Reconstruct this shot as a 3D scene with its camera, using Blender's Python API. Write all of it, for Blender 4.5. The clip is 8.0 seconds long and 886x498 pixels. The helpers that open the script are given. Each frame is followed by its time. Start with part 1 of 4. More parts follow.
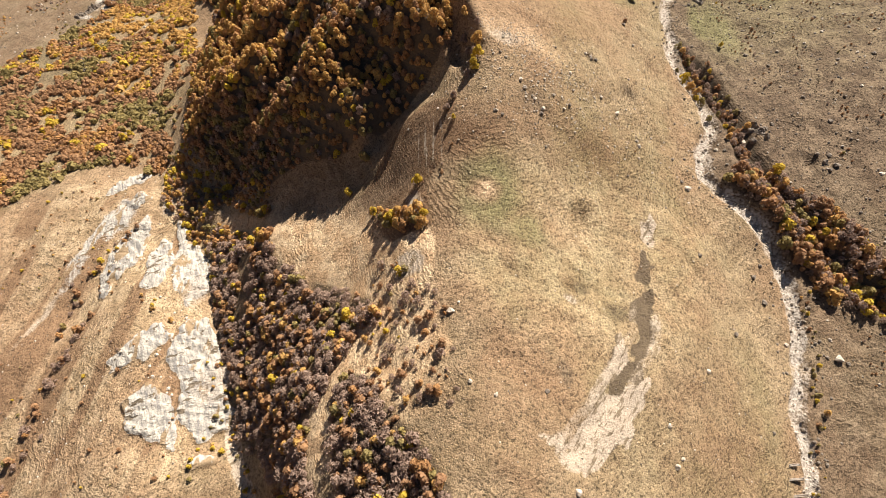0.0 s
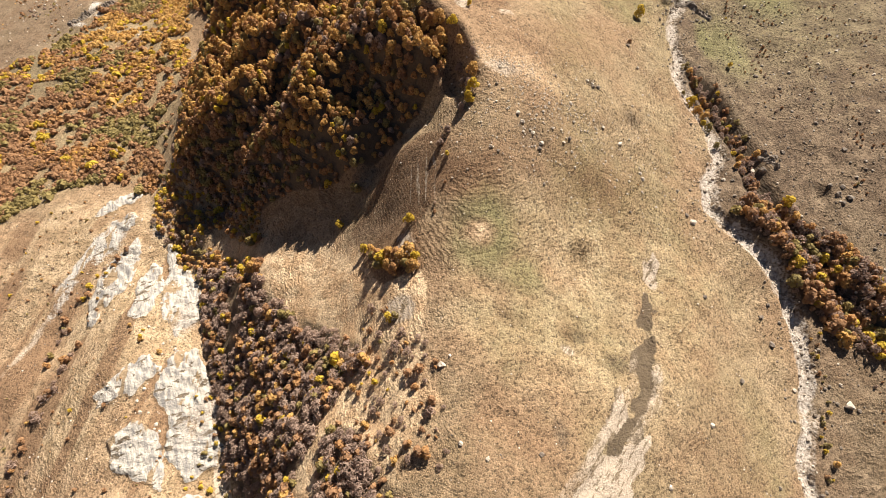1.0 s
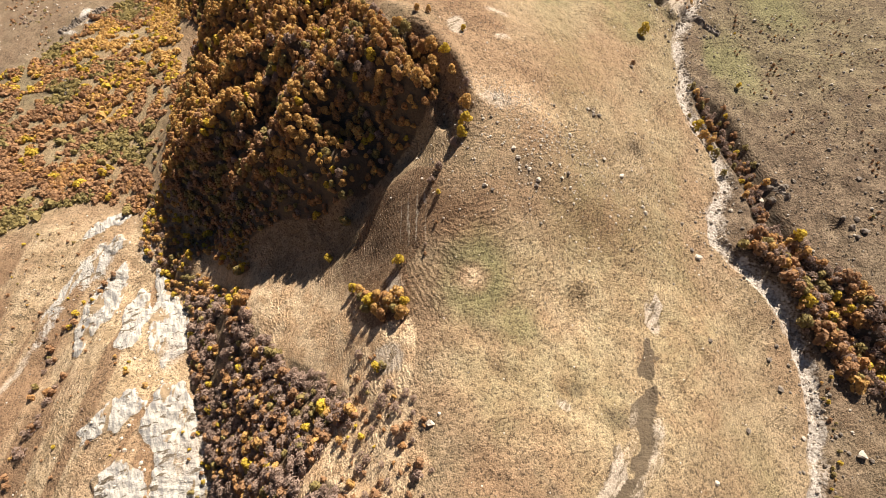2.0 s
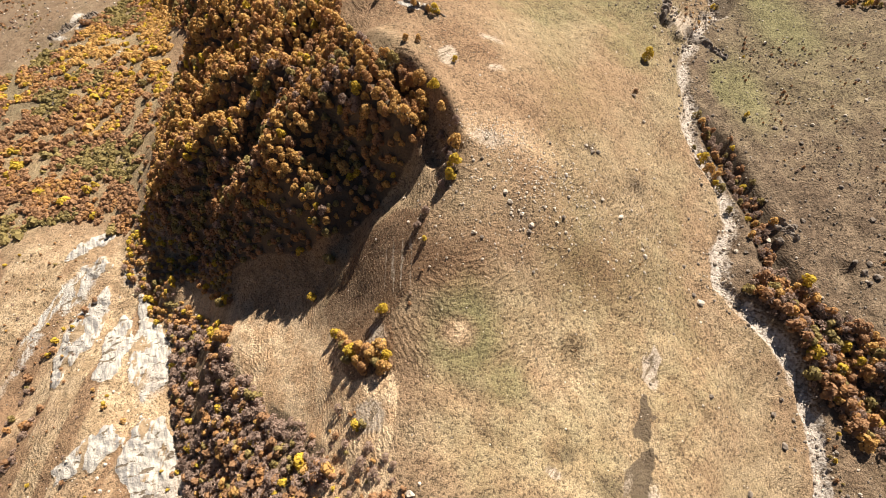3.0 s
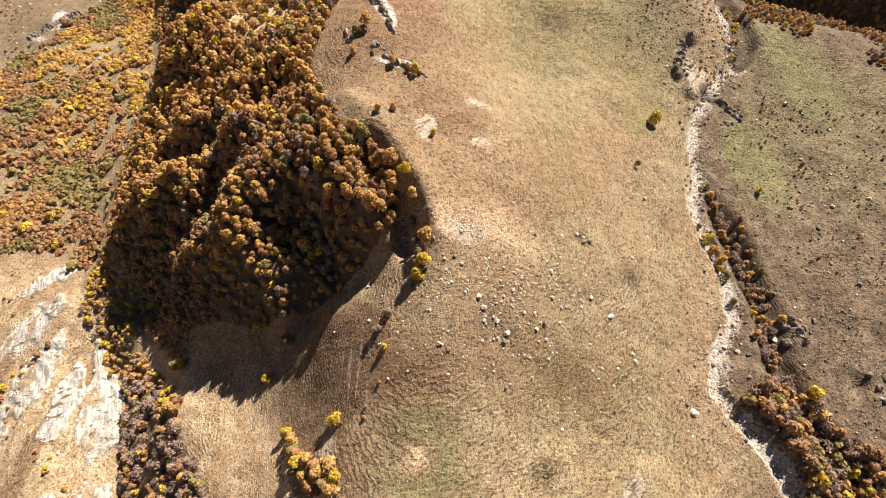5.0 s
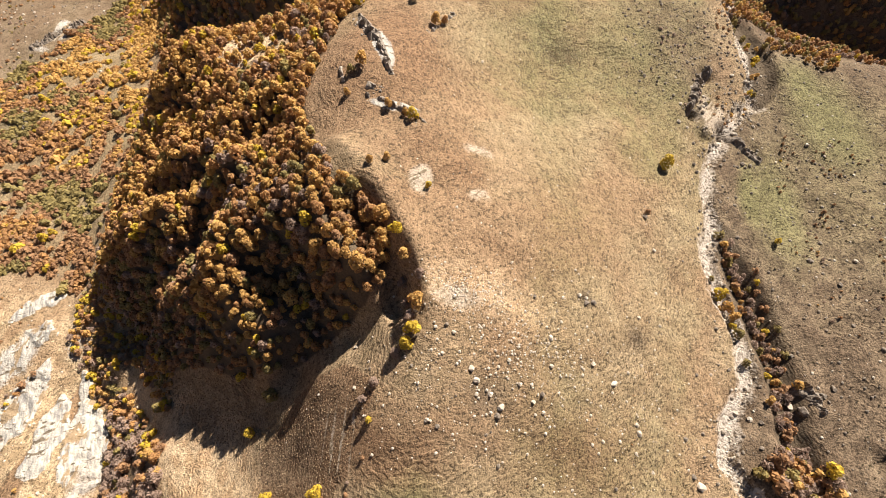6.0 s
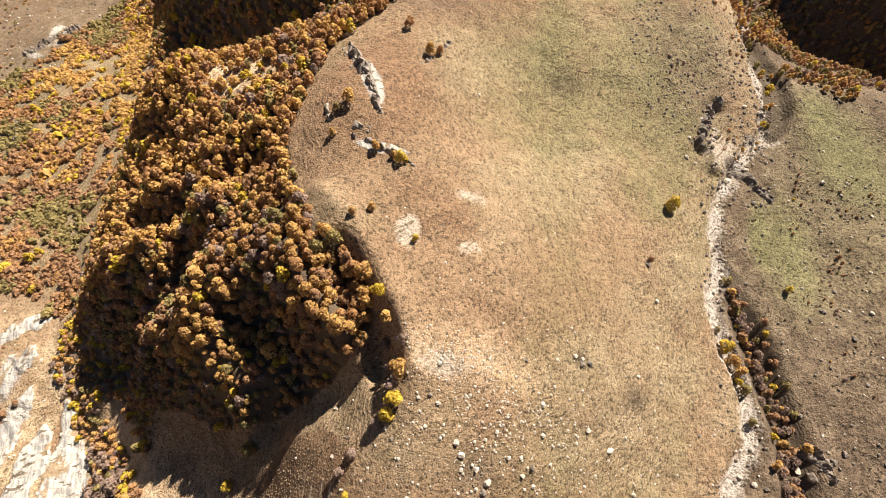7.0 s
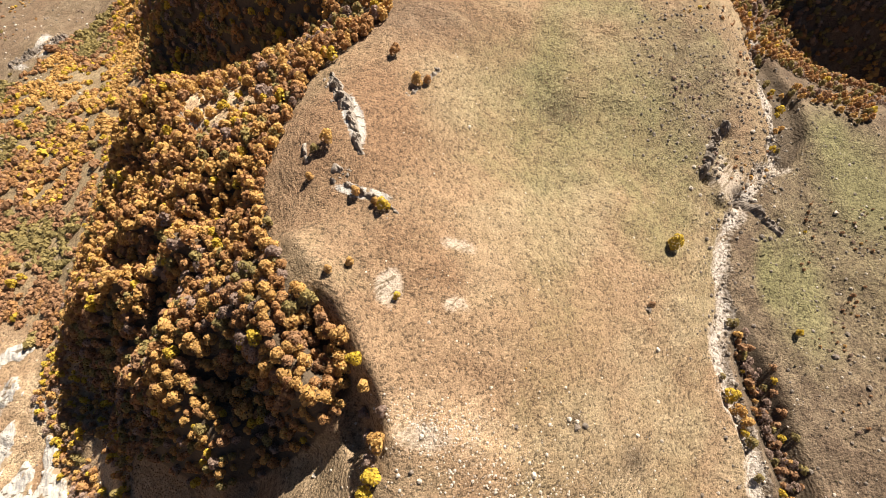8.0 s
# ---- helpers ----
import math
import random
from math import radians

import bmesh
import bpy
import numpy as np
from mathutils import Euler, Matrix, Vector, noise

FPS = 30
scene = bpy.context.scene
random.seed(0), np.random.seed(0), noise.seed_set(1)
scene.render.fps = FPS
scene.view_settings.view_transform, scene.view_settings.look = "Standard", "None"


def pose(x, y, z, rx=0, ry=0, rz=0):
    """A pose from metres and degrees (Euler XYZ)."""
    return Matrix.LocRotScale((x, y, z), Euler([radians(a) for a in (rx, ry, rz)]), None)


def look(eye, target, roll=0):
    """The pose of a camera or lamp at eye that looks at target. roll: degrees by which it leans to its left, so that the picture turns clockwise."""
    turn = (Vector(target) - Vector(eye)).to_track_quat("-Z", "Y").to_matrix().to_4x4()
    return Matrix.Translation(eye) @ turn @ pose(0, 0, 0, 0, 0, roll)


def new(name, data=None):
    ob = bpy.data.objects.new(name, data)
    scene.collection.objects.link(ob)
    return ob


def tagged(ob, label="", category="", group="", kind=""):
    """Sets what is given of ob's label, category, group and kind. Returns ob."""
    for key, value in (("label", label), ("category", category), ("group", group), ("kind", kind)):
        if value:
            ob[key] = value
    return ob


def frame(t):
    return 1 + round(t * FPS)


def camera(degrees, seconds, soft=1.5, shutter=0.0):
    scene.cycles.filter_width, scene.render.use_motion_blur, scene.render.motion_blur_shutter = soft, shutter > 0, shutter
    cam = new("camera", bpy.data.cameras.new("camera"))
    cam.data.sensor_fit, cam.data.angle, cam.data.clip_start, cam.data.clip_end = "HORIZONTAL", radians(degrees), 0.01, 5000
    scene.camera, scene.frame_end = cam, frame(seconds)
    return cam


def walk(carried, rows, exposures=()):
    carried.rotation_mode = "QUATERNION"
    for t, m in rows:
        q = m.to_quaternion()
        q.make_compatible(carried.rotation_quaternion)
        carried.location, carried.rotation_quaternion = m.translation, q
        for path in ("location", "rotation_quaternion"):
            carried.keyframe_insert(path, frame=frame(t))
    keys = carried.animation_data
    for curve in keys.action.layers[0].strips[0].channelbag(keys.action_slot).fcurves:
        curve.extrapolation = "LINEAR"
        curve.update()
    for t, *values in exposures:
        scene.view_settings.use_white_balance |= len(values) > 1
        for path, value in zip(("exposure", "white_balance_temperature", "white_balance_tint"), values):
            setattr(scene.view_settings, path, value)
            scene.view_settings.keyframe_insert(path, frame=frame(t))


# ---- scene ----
cam = camera(86.4, 8.0, soft=0.5)
PATH = [
    (0, (-3.137, -6.889, 245.201), (-3.117, -5.781, 243.536), 1.5),
    (0.5, (-0.583, 5.107, 247.653), (-0.571, 6.202, 245.98), 1.3),
    (1, (1.724, 16.712, 249.846), (1.726, 17.79, 248.161), 0.9),
    (2.5, (9.547, 52.17, 253.452), (9.527, 53.209, 251.743), 0.1),
    (3, (12.68, 64.54, 254.331), (12.654, 65.568, 252.616), 0.3),
    (3.5, (15.858, 76.615, 255.334), (15.831, 77.631, 253.611), 1.2),
    (4, (18.966, 88.229, 255.711), (18.939, 89.23, 253.979), 2.2),
    (4.5, (21.672, 100.179, 256.317), (21.642, 101.167, 254.578), 2.4),
    (6, (26.408, 137.625, 258.29), (26.337, 138.599, 256.545), 2.2),
    (6.5, (27.988, 150.078, 258.768), (27.906, 151.04, 257.017), 2.1),
    (7, (29.667, 162.279, 259.516), (29.576, 163.226, 257.756), 2.0),
    (7.5, (31.71, 174.428, 259.338), (31.613, 175.36, 257.571), 1.6),
    (8, (33.183, 186.682, 259.521), (33.078, 187.594, 257.744), 0.8),
]
walk(cam, [(t, look(eye, target, roll)) for t, eye, target, roll in PATH], exposures=[(0.0, 1.32), (3.0, 1.31), (4.5, 1.36), (8.0, 1.37)])

# ---- light ----
SUN_AZIMUTH, SUN_HEIGHT = 30.0, 47.6          # degrees clockwise from +y, and above the level
world = bpy.data.worlds.new("sky")
scene.world = world
world.use_nodes = True
wn = world.node_tree
sky = wn.nodes.new("ShaderNodeTexSky")
sky.sky_type, sky.sun_disc = "NISHITA", False
sky.sun_elevation, sky.sun_rotation = radians(SUN_HEIGHT), radians(SUN_AZIMUTH)
sky.altitude, sky.air_density, sky.dust_density, sky.ozone_density = 1800.0, 1.0, 0.1, 3.0
wn.links.new(sky.outputs[0], wn.nodes["Background"].inputs[0])
wn.nodes["Background"].inputs[1].default_value = 0.028
sun = new("sun", bpy.data.lights.new("sun", "SUN"))
sun.data.energy, sun.data.angle, sun.data.color = 5.0, radians(0.53), (1.0, 0.93, 0.85)
_a, _e = radians(SUN_AZIMUTH), radians(SUN_HEIGHT)
SUNWARD = Vector((math.sin(_a) * math.cos(_e), math.cos(_a) * math.cos(_e), math.sin(_e)))
sun.matrix_world = look(SUNWARD * 600 + Vector((0, 200, 60)), (0, 200, 60))

# ---- ground ----
# The landforms: lines along which the ground has a known height (x, y, z).
LANDFORMS = {
    "crest": [(14, -40, 62), (12, 20, 74), (8, 48, 77), (1, 77, 78), (-6, 120, 82.5), (2, 161, 100), (12, 194, 114), (9, 238, 122), (-6, 268, 124), (-22, 290, 128), (-10, 335, 123), (-12, 370, 120), (0, 420, 118), (-10, 500, 110)],
    "meadow_shoulder": [(37, -30, 60), (37, 45, 74), (53, 88, 73), (62, 131, 77), (46, 153, 91), (58, 176, 95), (74, 212, 97), (79, 271, 97), (37, 316, 106), (66, 350, 100), (40, 372, 111), (70, 440, 106)],
    "meadow_foot": [(88, -30, 42), (87, 24, 55), (110, 60, 56), (121, 115, 58), (99, 171, 74), (82, 174, 82), (105, 259, 89), (117, 288, 87), (132, 248, 74), (102, 365, 99), (130, 386, 98), (150, 440, 98)],
    "stream_bed": [(150, -40, 14), (160, 20, 23), (158, 74, 34), (150, 123, 47), (140, 158, 56), (139, 181, 60), (148, 205, 62), (152, 229, 65), (145, 270, 72), (148, 317, 79), (168, 345, 81), (186, 368, 83)],
    "far_bank": [(200, -30, 8), (176, 50, 27), (187, 74, 33), (187, 131, 52), (171, 153, 60), (184, 169, 62), (203, 170, 64), (174, 192, 66), (174, 263, 71), (200, 284, 70), (210, 358, 78), (240, 376, 80)],
    "far_pasture": [(260, -20, 14), (230, 70, 36), (232, 135, 58), (228, 262, 78), (208, 286, 73), (233, 306, 75), (249, 356, 78), (330, 300, 96), (320, 200, 90), (320, 100, 66), (430, 250, 130)],
    "far_valley": [(178, 420, 82), (192, 440, 70), (225, 410, 68), (258, 436, 52), (286, 486, 2), (276, 520, 38), (302, 560, 105), (320, 620, 195), (236, 560, 86), (226, 610, 150), (345, 425, 40), (370, 480, 2), (390, 540, 92), (420, 620, 205), (430, 400, 50), (500, 800, 320), (300, 760, 310), (150, 620, 110)],
    "shaded_foot": [(-14, 141, 80), (-20, 118, 74), (-42, 171, 62), (-51, 157, 50), (-59, 127, 41), (-44, 97, 48), (-95, 109, 13), (-103, 145, 24), (-62, 58, 36), (-92, 62, 0), (-60, 15, 30), (-84, 18, -12), (-30, 20, 56), (-28, 62, 60), (-111, 168, 16), (-72, 160, 36)],
    "knoll_brow": [(-12, 200, 104), (-27, 215, 112), (-43, 199, 91), (-62, 212, 93), (-88, 228, 77), (-94, 245, 83), (-18, 222, 121), (-60, 245, 101), (-60, 280, 108)],
    "knoll_rim": [(-125, 302, 75), (-150, 280, 52), (-165, 253, 30), (-130, 215, 30), (-140, 190, 2), (-97, 310, 98), (-102, 350, 91), (-60, 330, 108), (-38, 345, 118), (-138, 338, 87), (-118, 350, 89), (-68, 352, 106), (-172, 318, 38)],
    "back_spur": [(-100, 384, 54), (-124, 384, 42), (-104, 401, 64), (-172, 451, 34), (-110, 424, 90), (-112, 452, 112), (-60, 386, 90), (-62, 420, 118), (-182, 474, 62), (-236, 500, 8), (-230, 545, 48), (-110, 520, 120), (-40, 540, 112), (-162, 368, 28)],
    "creek": [(-85, -30, -38), (-100, 20, -27), (-118, 50, -24), (-126, 98, -15), (-146, 130, -16), (-160, 156, -17), (-180, 185, -16), (-200, 235, -15), (-206, 256, -14), (-220, 300, -11), (-215, 350, -4), (-235, 420, -5), (-261, 510, -16)],
    "left_spur": [(-126, 33, -17), (-140, 0, -22), (-157, 70, -10), (-150, 105, -10), (-170, 118, -5), (-172, 140, -9), (-205, 180, -17), (-206, 194, -14)],
    "left_slope": [(-230, 60, -30), (-243, 102, -24), (-231, 118, -25), (-245, 140, -25), (-287, 152, -30), (-264, 171, -24), (-264, 214, -22), (-250, 268, -21), (-307, 270, -32), (-320, 313, -36), (-352, 322, -38), (-321, 393, -30), (-351, 458, -37), (-373, 506, -40), (-416, 526, -47), (-300, 560, -24), (-180, -40, -42), (-330, 20, -50)],
    "outer": [(-700, 0, -70), (-700, 400, -80), (-650, 800, -60), (-300, 800, -10), (0, 800, 90), (600, 400, 170), (600, 0, 110), (0, -300, 0), (-300, -300, -90), (300, -300, -30)],
}
_k = np.array([p for line in LANDFORMS.values() for p in line], float)
_n = len(_k)


def _swell(r2):
    return np.where(r2 > 1e-9, 0.5 * r2 * np.log(np.maximum(r2, 1e-9)), 0.0)


# one smooth sheet over all the landforms, eased a little at each
_u = _k[:, :2] / 100.0
_m = np.zeros((_n + 3, _n + 3))
_m[:_n, :_n] = _swell(((_u[:, None] - _u[None]) ** 2).sum(2)) + 0.004 * np.eye(_n)
_m[:_n, _n:] = np.c_[np.ones(_n), _u]
_m[_n:, :_n] = _m[:_n, _n:].T
_w = np.linalg.solve(_m, np.r_[_k[:, 2], np.zeros(3)])
_lattice = np.random.RandomState(3).rand(256, 256)


def vnoise(x, y):
    """Smooth noise from 0 to 1 on a unit lattice."""
    xi, yi = np.floor(x).astype(int), np.floor(y).astype(int)
    fx, fy = x - xi, y - yi
    fx, fy = fx * fx * (3 - 2 * fx), fy * fy * (3 - 2 * fy)
    a, b, c, d = (_lattice[(xi + i) % 256, (yi + j) % 256] for i, j in ((0, 0), (1, 0), (0, 1), (1, 1)))
    return (a * (1 - fx) + b * fx) * (1 - fy) + (c * (1 - fx) + d * fx) * fy


def fbm(x, y, size, octaves=4):
    total, gain = 0.0, 0.5
    for o in range(octaves):
        s = size / 2 ** o
        total = total + gain * (vnoise(x / s + 17.3 * o, y / s + 9.1 * o) - 0.5)
        gain *= 0.5
    return total


def along(line, x, y):
    """The distance from a line in plan, and how far along it (0 to 1) the nearest place lies."""
    best, part = np.full(np.shape(x), 1e9), np.zeros(np.shape(x))
    legs = list(zip(line[:-1], line[1:]))
    for i, (a, b) in enumerate(legs):
        dx, dy = b[0] - a[0], b[1] - a[1]
        s = np.clip(((x - a[0]) * dx + (y - a[1]) * dy) / (dx * dx + dy * dy), 0, 1)
        d = np.hypot(x - a[0] - s * dx, y - a[1] - s * dy)
        part = np.where(d < best, (i + s) / len(legs), part)
        best = np.minimum(best, d)
    return best, part


def within(area, x, y):
    """How far inside an outline in plan a place lies, in metres (outside: minus)."""
    closed = area + area[:1]
    odd = np.zeros(np.shape(x), bool)
    for a, b in zip(closed[:-1], closed[1:]):
        if a[1] != b[1]:
            odd ^= ((a[1] > y) != (b[1] > y)) & (x < (b[0] - a[0]) * (y - a[1]) / (b[1] - a[1]) + a[0])
    d, _ = along(closed, x, y)
    return np.where(odd, d, -d)


def step(a, b, v):
    s = np.clip((v - a) / (b - a), 0, 1)
    return s * s * (3 - 2 * s)


def landform(x, y):
    """The height of the smooth sheet; far out it runs into plain mountains."""
    x, y = np.asarray(x, float), np.asarray(y, float)
    cx, cy = np.clip(x, -700, 600), np.clip(y, -300, 800)
    z = _w[_n] + _w[_n + 1] * cx / 100 + _w[_n + 2] * cy / 100
    for i in range(_n):
        z = z + _w[i] * _swell((cx / 100 - _u[i, 0]) ** 2 + (cy / 100 - _u[i, 1]) ** 2)
    far = np.hypot(x - cx, y - cy)
    return z + far * 0.22 + step(0, 800, far) * 420 * fbm(x, y, 900, 4)


def ground(x, y):
    x, y = np.asarray(x, float), np.asarray(y, float)
    return landform(x, y) + relief(x, y)


STREAM = [(150, -40), (155, 10), (159, 34), (158, 48), (164, 62), (171, 86), (172, 105), (169, 125), (161, 141), (147, 157), (139, 167), (142, 183), (152, 199), (151, 216), (141, 239), (138, 256), (144, 267), (142, 284), (146, 305), (154, 319), (165, 337), (177, 346), (175, 360), (173, 372), (171, 398), (180, 440)]
SIDE_GULLY = [(149, 264), (152, 250), (157, 236), (164, 210), (166, 196), (165, 180), (172, 160), (181, 144), (191, 127), (206, 107), (226, 88), (250, 70)]
CREEK = [(-175, 186), (-160, 160), (-145, 140), (-123, 88), (-115, 58), (-109, 41), (-98, 19), (-80, -30)]
MUD = [(95, 124), (93, 114), (87, 99), (85, 85), (82, 70), (71, 57), (58, 40), (45, 26)]
CUT = [(177, 352), (184, 364), (184, 380), (178, 400), (176, 425)]
# outlines of the pale slabs of the eroded cliff
SLABS = [
    [(-203, 196), (-196, 186), (-198, 151), (-204, 142), (-212, 147), (-214, 175)],
    [(-189, 174), (-179, 170), (-169, 136), (-176, 128), (-185, 130), (-189, 157)],
    [(-180, 186), (-166, 169), (-147, 150), (-145, 133), (-154, 122), (-165, 131), (-170, 142), (-177, 168)],
    [(-242, 214), (-234, 232), (-218, 238), (-211, 231), (-226, 220), (-238, 210)],
    [(-215, 166), (-208, 161), (-208, 131), (-213, 129), (-218, 144)],
    [(-187, 85), (-173, 99), (-162, 108), (-155, 100), (-166, 86), (-181, 77)],
    [(-150, 112), (-138, 115), (-125, 89), (-114, 56), (-127, 46), (-141, 56), (-144, 70), (-152, 86)],
    [(-168, 62), (-157, 72), (-146, 68), (-141, 54), (-138, 41), (-162, 50)],
    [(-131, 33), (-126, 40), (-119, 36), (-124, 29)],
    [(-228, 206), (-216, 212), (-206, 206), (-214, 198)],
]
SPURS = [([(-65, 226), (-76, 218), (-66, 207), (-52, 197), (-44, 188)], 5.0, 9.0), ([(-90, 238), (-104, 226), (-120, 217), (-138, 205)], -12.0, 9.0), ([(-37, 212), (-27, 202), (-24, 191), (-32, 182)], -11.0, 9.0), ([(-60, 275), (-82, 264), (-100, 258), (-125, 262)], -9.0, 9.0), ([(-24, 222), (-12, 212), (-4, 205)], 3.0, 7.0), ([(-84, 222), (-84, 208), (-90, 192)], -4.0, 6.0), ([(-22, 252), (-4, 236), (6, 222), (13, 210), (17, 198)], 3.5, 5.0), ([(-12, 226), (-3, 215), (4, 206), (8, 198)], -10.0, 6.5)]
# knobs and hollows of the knoll: x, y, rise and width
KNOBS = [(-141, 245, 8, 12), (-8, 189, -7, 12), (-50, 210, -8, 12), (-99, 217, 6, 12), (-92, 245, -8, 8), (-120, 238, -8, 8), (-8, 203, 4, 8), (-120, 217, 8, 8), (-92, 231, -4, 17), (-162, 189, 4, 8), (-43, 182, 4, 8), (-78, 245, -8, 8), (-155, 210, -10, 17), (6, 217, 4, 8), (-120, 252, 10, 8), (-113, 273, 10, 8), (-134, 231, -5, 12), (-50, 210, -5, 12), (-106, 203, -10, 8), (-78, 259, 15, 8), (-8, 210, 5, 8), (-8, 196, -5, 8), (-155, 189, 5, 8)]


def slabs(x, y):
    """How far a place lies on the bare slabs of the cliff, 0 to 1."""
    most_bare = np.zeros(np.shape(x))
    near = (x > -260) & (x < -100) & (y > 10) & (y < 260)
    if np.any(near):
        px, py = np.atleast_1d(x)[np.atleast_1d(near)], np.atleast_1d(y)[np.atleast_1d(near)]
        ragged = 11.0 * fbm(px, py * 0.7, 9, 4)
        bare = np.zeros(len(px))
        for area in SLABS:
            bare = np.maximum(bare, step(-1.0, 1.6, within(area, px, py) + ragged))
        most_bare = np.array(most_bare)
        most_bare[near] = bare
    return most_bare


def relief(x, y):
    """Hummocks, channels and small unevenness on top of the sheet."""
    z = 4.5 * fbm(x, y, 60, 3) + 4.0 * fbm(x + 50, y * 0.8, 24, 4)
    z = z - 0.35 * np.exp(-(fbm(x + 31, y * 0.6, 46, 3) / 0.03) ** 2) + 1.7 * fbm(x * 0.7, y, 7, 3)
    d, s = along(STREAM, x, y)
    z = z - 2.6 * (1 - step(1.5, 5.5 + 5 * fbm(x, y, 14, 2), d + 4 * fbm(x, y, 6, 2)))
    d, s = along(SIDE_GULLY, x, y)
    z = z - 5.5 * (1 - step(1.5, 9.0, d)) * step(0.0, 0.12, s)
    d, s = along(CREEK, x, y)
    z = z - 1.4 * (1 - step(1.5, 6.0, d))
    d, s = along(MUD, x, y)
    z = z - 1.3 * (1 - step(1.0, 5.0, d))
    for px, py, deep in ((147, 355, 6.0), (138, 328, 5.0), (153, 323, 5.0), (143, 317, 4.0), (196, 172, 3.0)):
        z = z - deep * np.exp(-((x - px) ** 2 + (y - py) ** 2) / 14.0)
    d, s = along(CUT, x, y)
    z = z - 7.0 * (1 - step(3.0, 11.0, d))
    for line, rise, wide in SPURS:
        d, s = along(line, x, y)
        z = z + rise * np.exp(-(d / wide) ** 2)
    for px, py, rise, wide in KNOBS:
        z = z + rise * np.exp(-((x - px) ** 2 + (y - py) ** 2) / wide ** 2)
    z = z + 1.6 * np.exp(-((x - 63) ** 2 + (y - 131) ** 2) / 26.0) - 1.2 * np.exp(-((x - 57) ** 2 + (y - 89) ** 2) / 16.0) + 0.8 * np.exp(-((x - 53) ** 2 + (y - 89) ** 2) / 20.0)
    steep = slabs(x, y)
    ribs = np.abs(fbm(x * 0.96 - y * 0.26, (y * 0.96 + x * 0.26) * 0.3, 8, 3)) + 0.3 * np.abs(fbm(x, y * 2, 6, 2))
    ledge = (y * 0.96 + x * 0.2) / 6.5 + 2.2 * fbm(x, y, 14, 3)
    return z + steep * (1.6 - 3.6 * ribs + 1.5 * (ledge - np.floor(ledge)))
# ---- ground done ----

# ---- materials ----
def mat(name):
    m = bpy.data.materials.new(name)
    m.use_nodes = True
    t = m.node_tree
    return m, t, t.nodes["Principled BSDF"]


def node(t, kind, **values):
    n = t.nodes.new("ShaderNode" + kind)
    for k, v in values.items():
        n.inputs[k].default_value = v
    return n


def noise_node(t, where, scale, detail=4.0, rough=0.55, stretch=None):
    n = node(t, "TexNoise", Scale=scale, Detail=detail, Roughness=rough)
    if stretch:
        mp = node(t, "Mapping")
        mp.inputs["Scale"].default_value = stretch
        t.links.new(where, mp.inputs["Vector"])
        where = mp.outputs[0]
    t.links.new(where, n.inputs["Vector"])
    return n.outputs["Fac"]


def math_node(t, op, a, b=None, c=None):
    n = t.nodes.new("ShaderNodeMath")
    n.operation = op
    for i, v in enumerate((a, b, c)):
        if v is None:
            continue
        if isinstance(v, (int, float)):
            n.inputs[i].default_value = v
        else:
            t.links.new(v, n.inputs[i])
    return n.outputs[0]


def ramp(t, v, lo, hi, a=0.0, b=1.0):
    n = t.nodes.new("ShaderNodeMapRange")
    n.interpolation_type = "SMOOTHSTEP"
    t.links.new(v, n.inputs[0])
    for i, k in enumerate((lo, hi, a, b)):
        n.inputs[i + 1].default_value = k
    return n.outputs[0]


def blend(t, fac, a, b, kind="MIX"):
    n = t.nodes.new("ShaderNodeMix")
    n.data_type, n.blend_type = "RGBA", kind
    for sock, v in ((n.inputs[0], fac), (n.inputs[6], a), (n.inputs[7], b)):
        if isinstance(v, tuple):
            sock.default_value = (*v, 1)
        elif isinstance(v, (int, float)):
            sock.default_value = v
        else:
            t.links.new(v, sock)
    return n.outputs[2]


def bump(t, b, height, strength, distance):
    n = node(t, "Bump", Strength=strength, Distance=distance)
    t.links.new(height, n.inputs["Height"])
    t.links.new(n.outputs[0], b.inputs["Normal"])


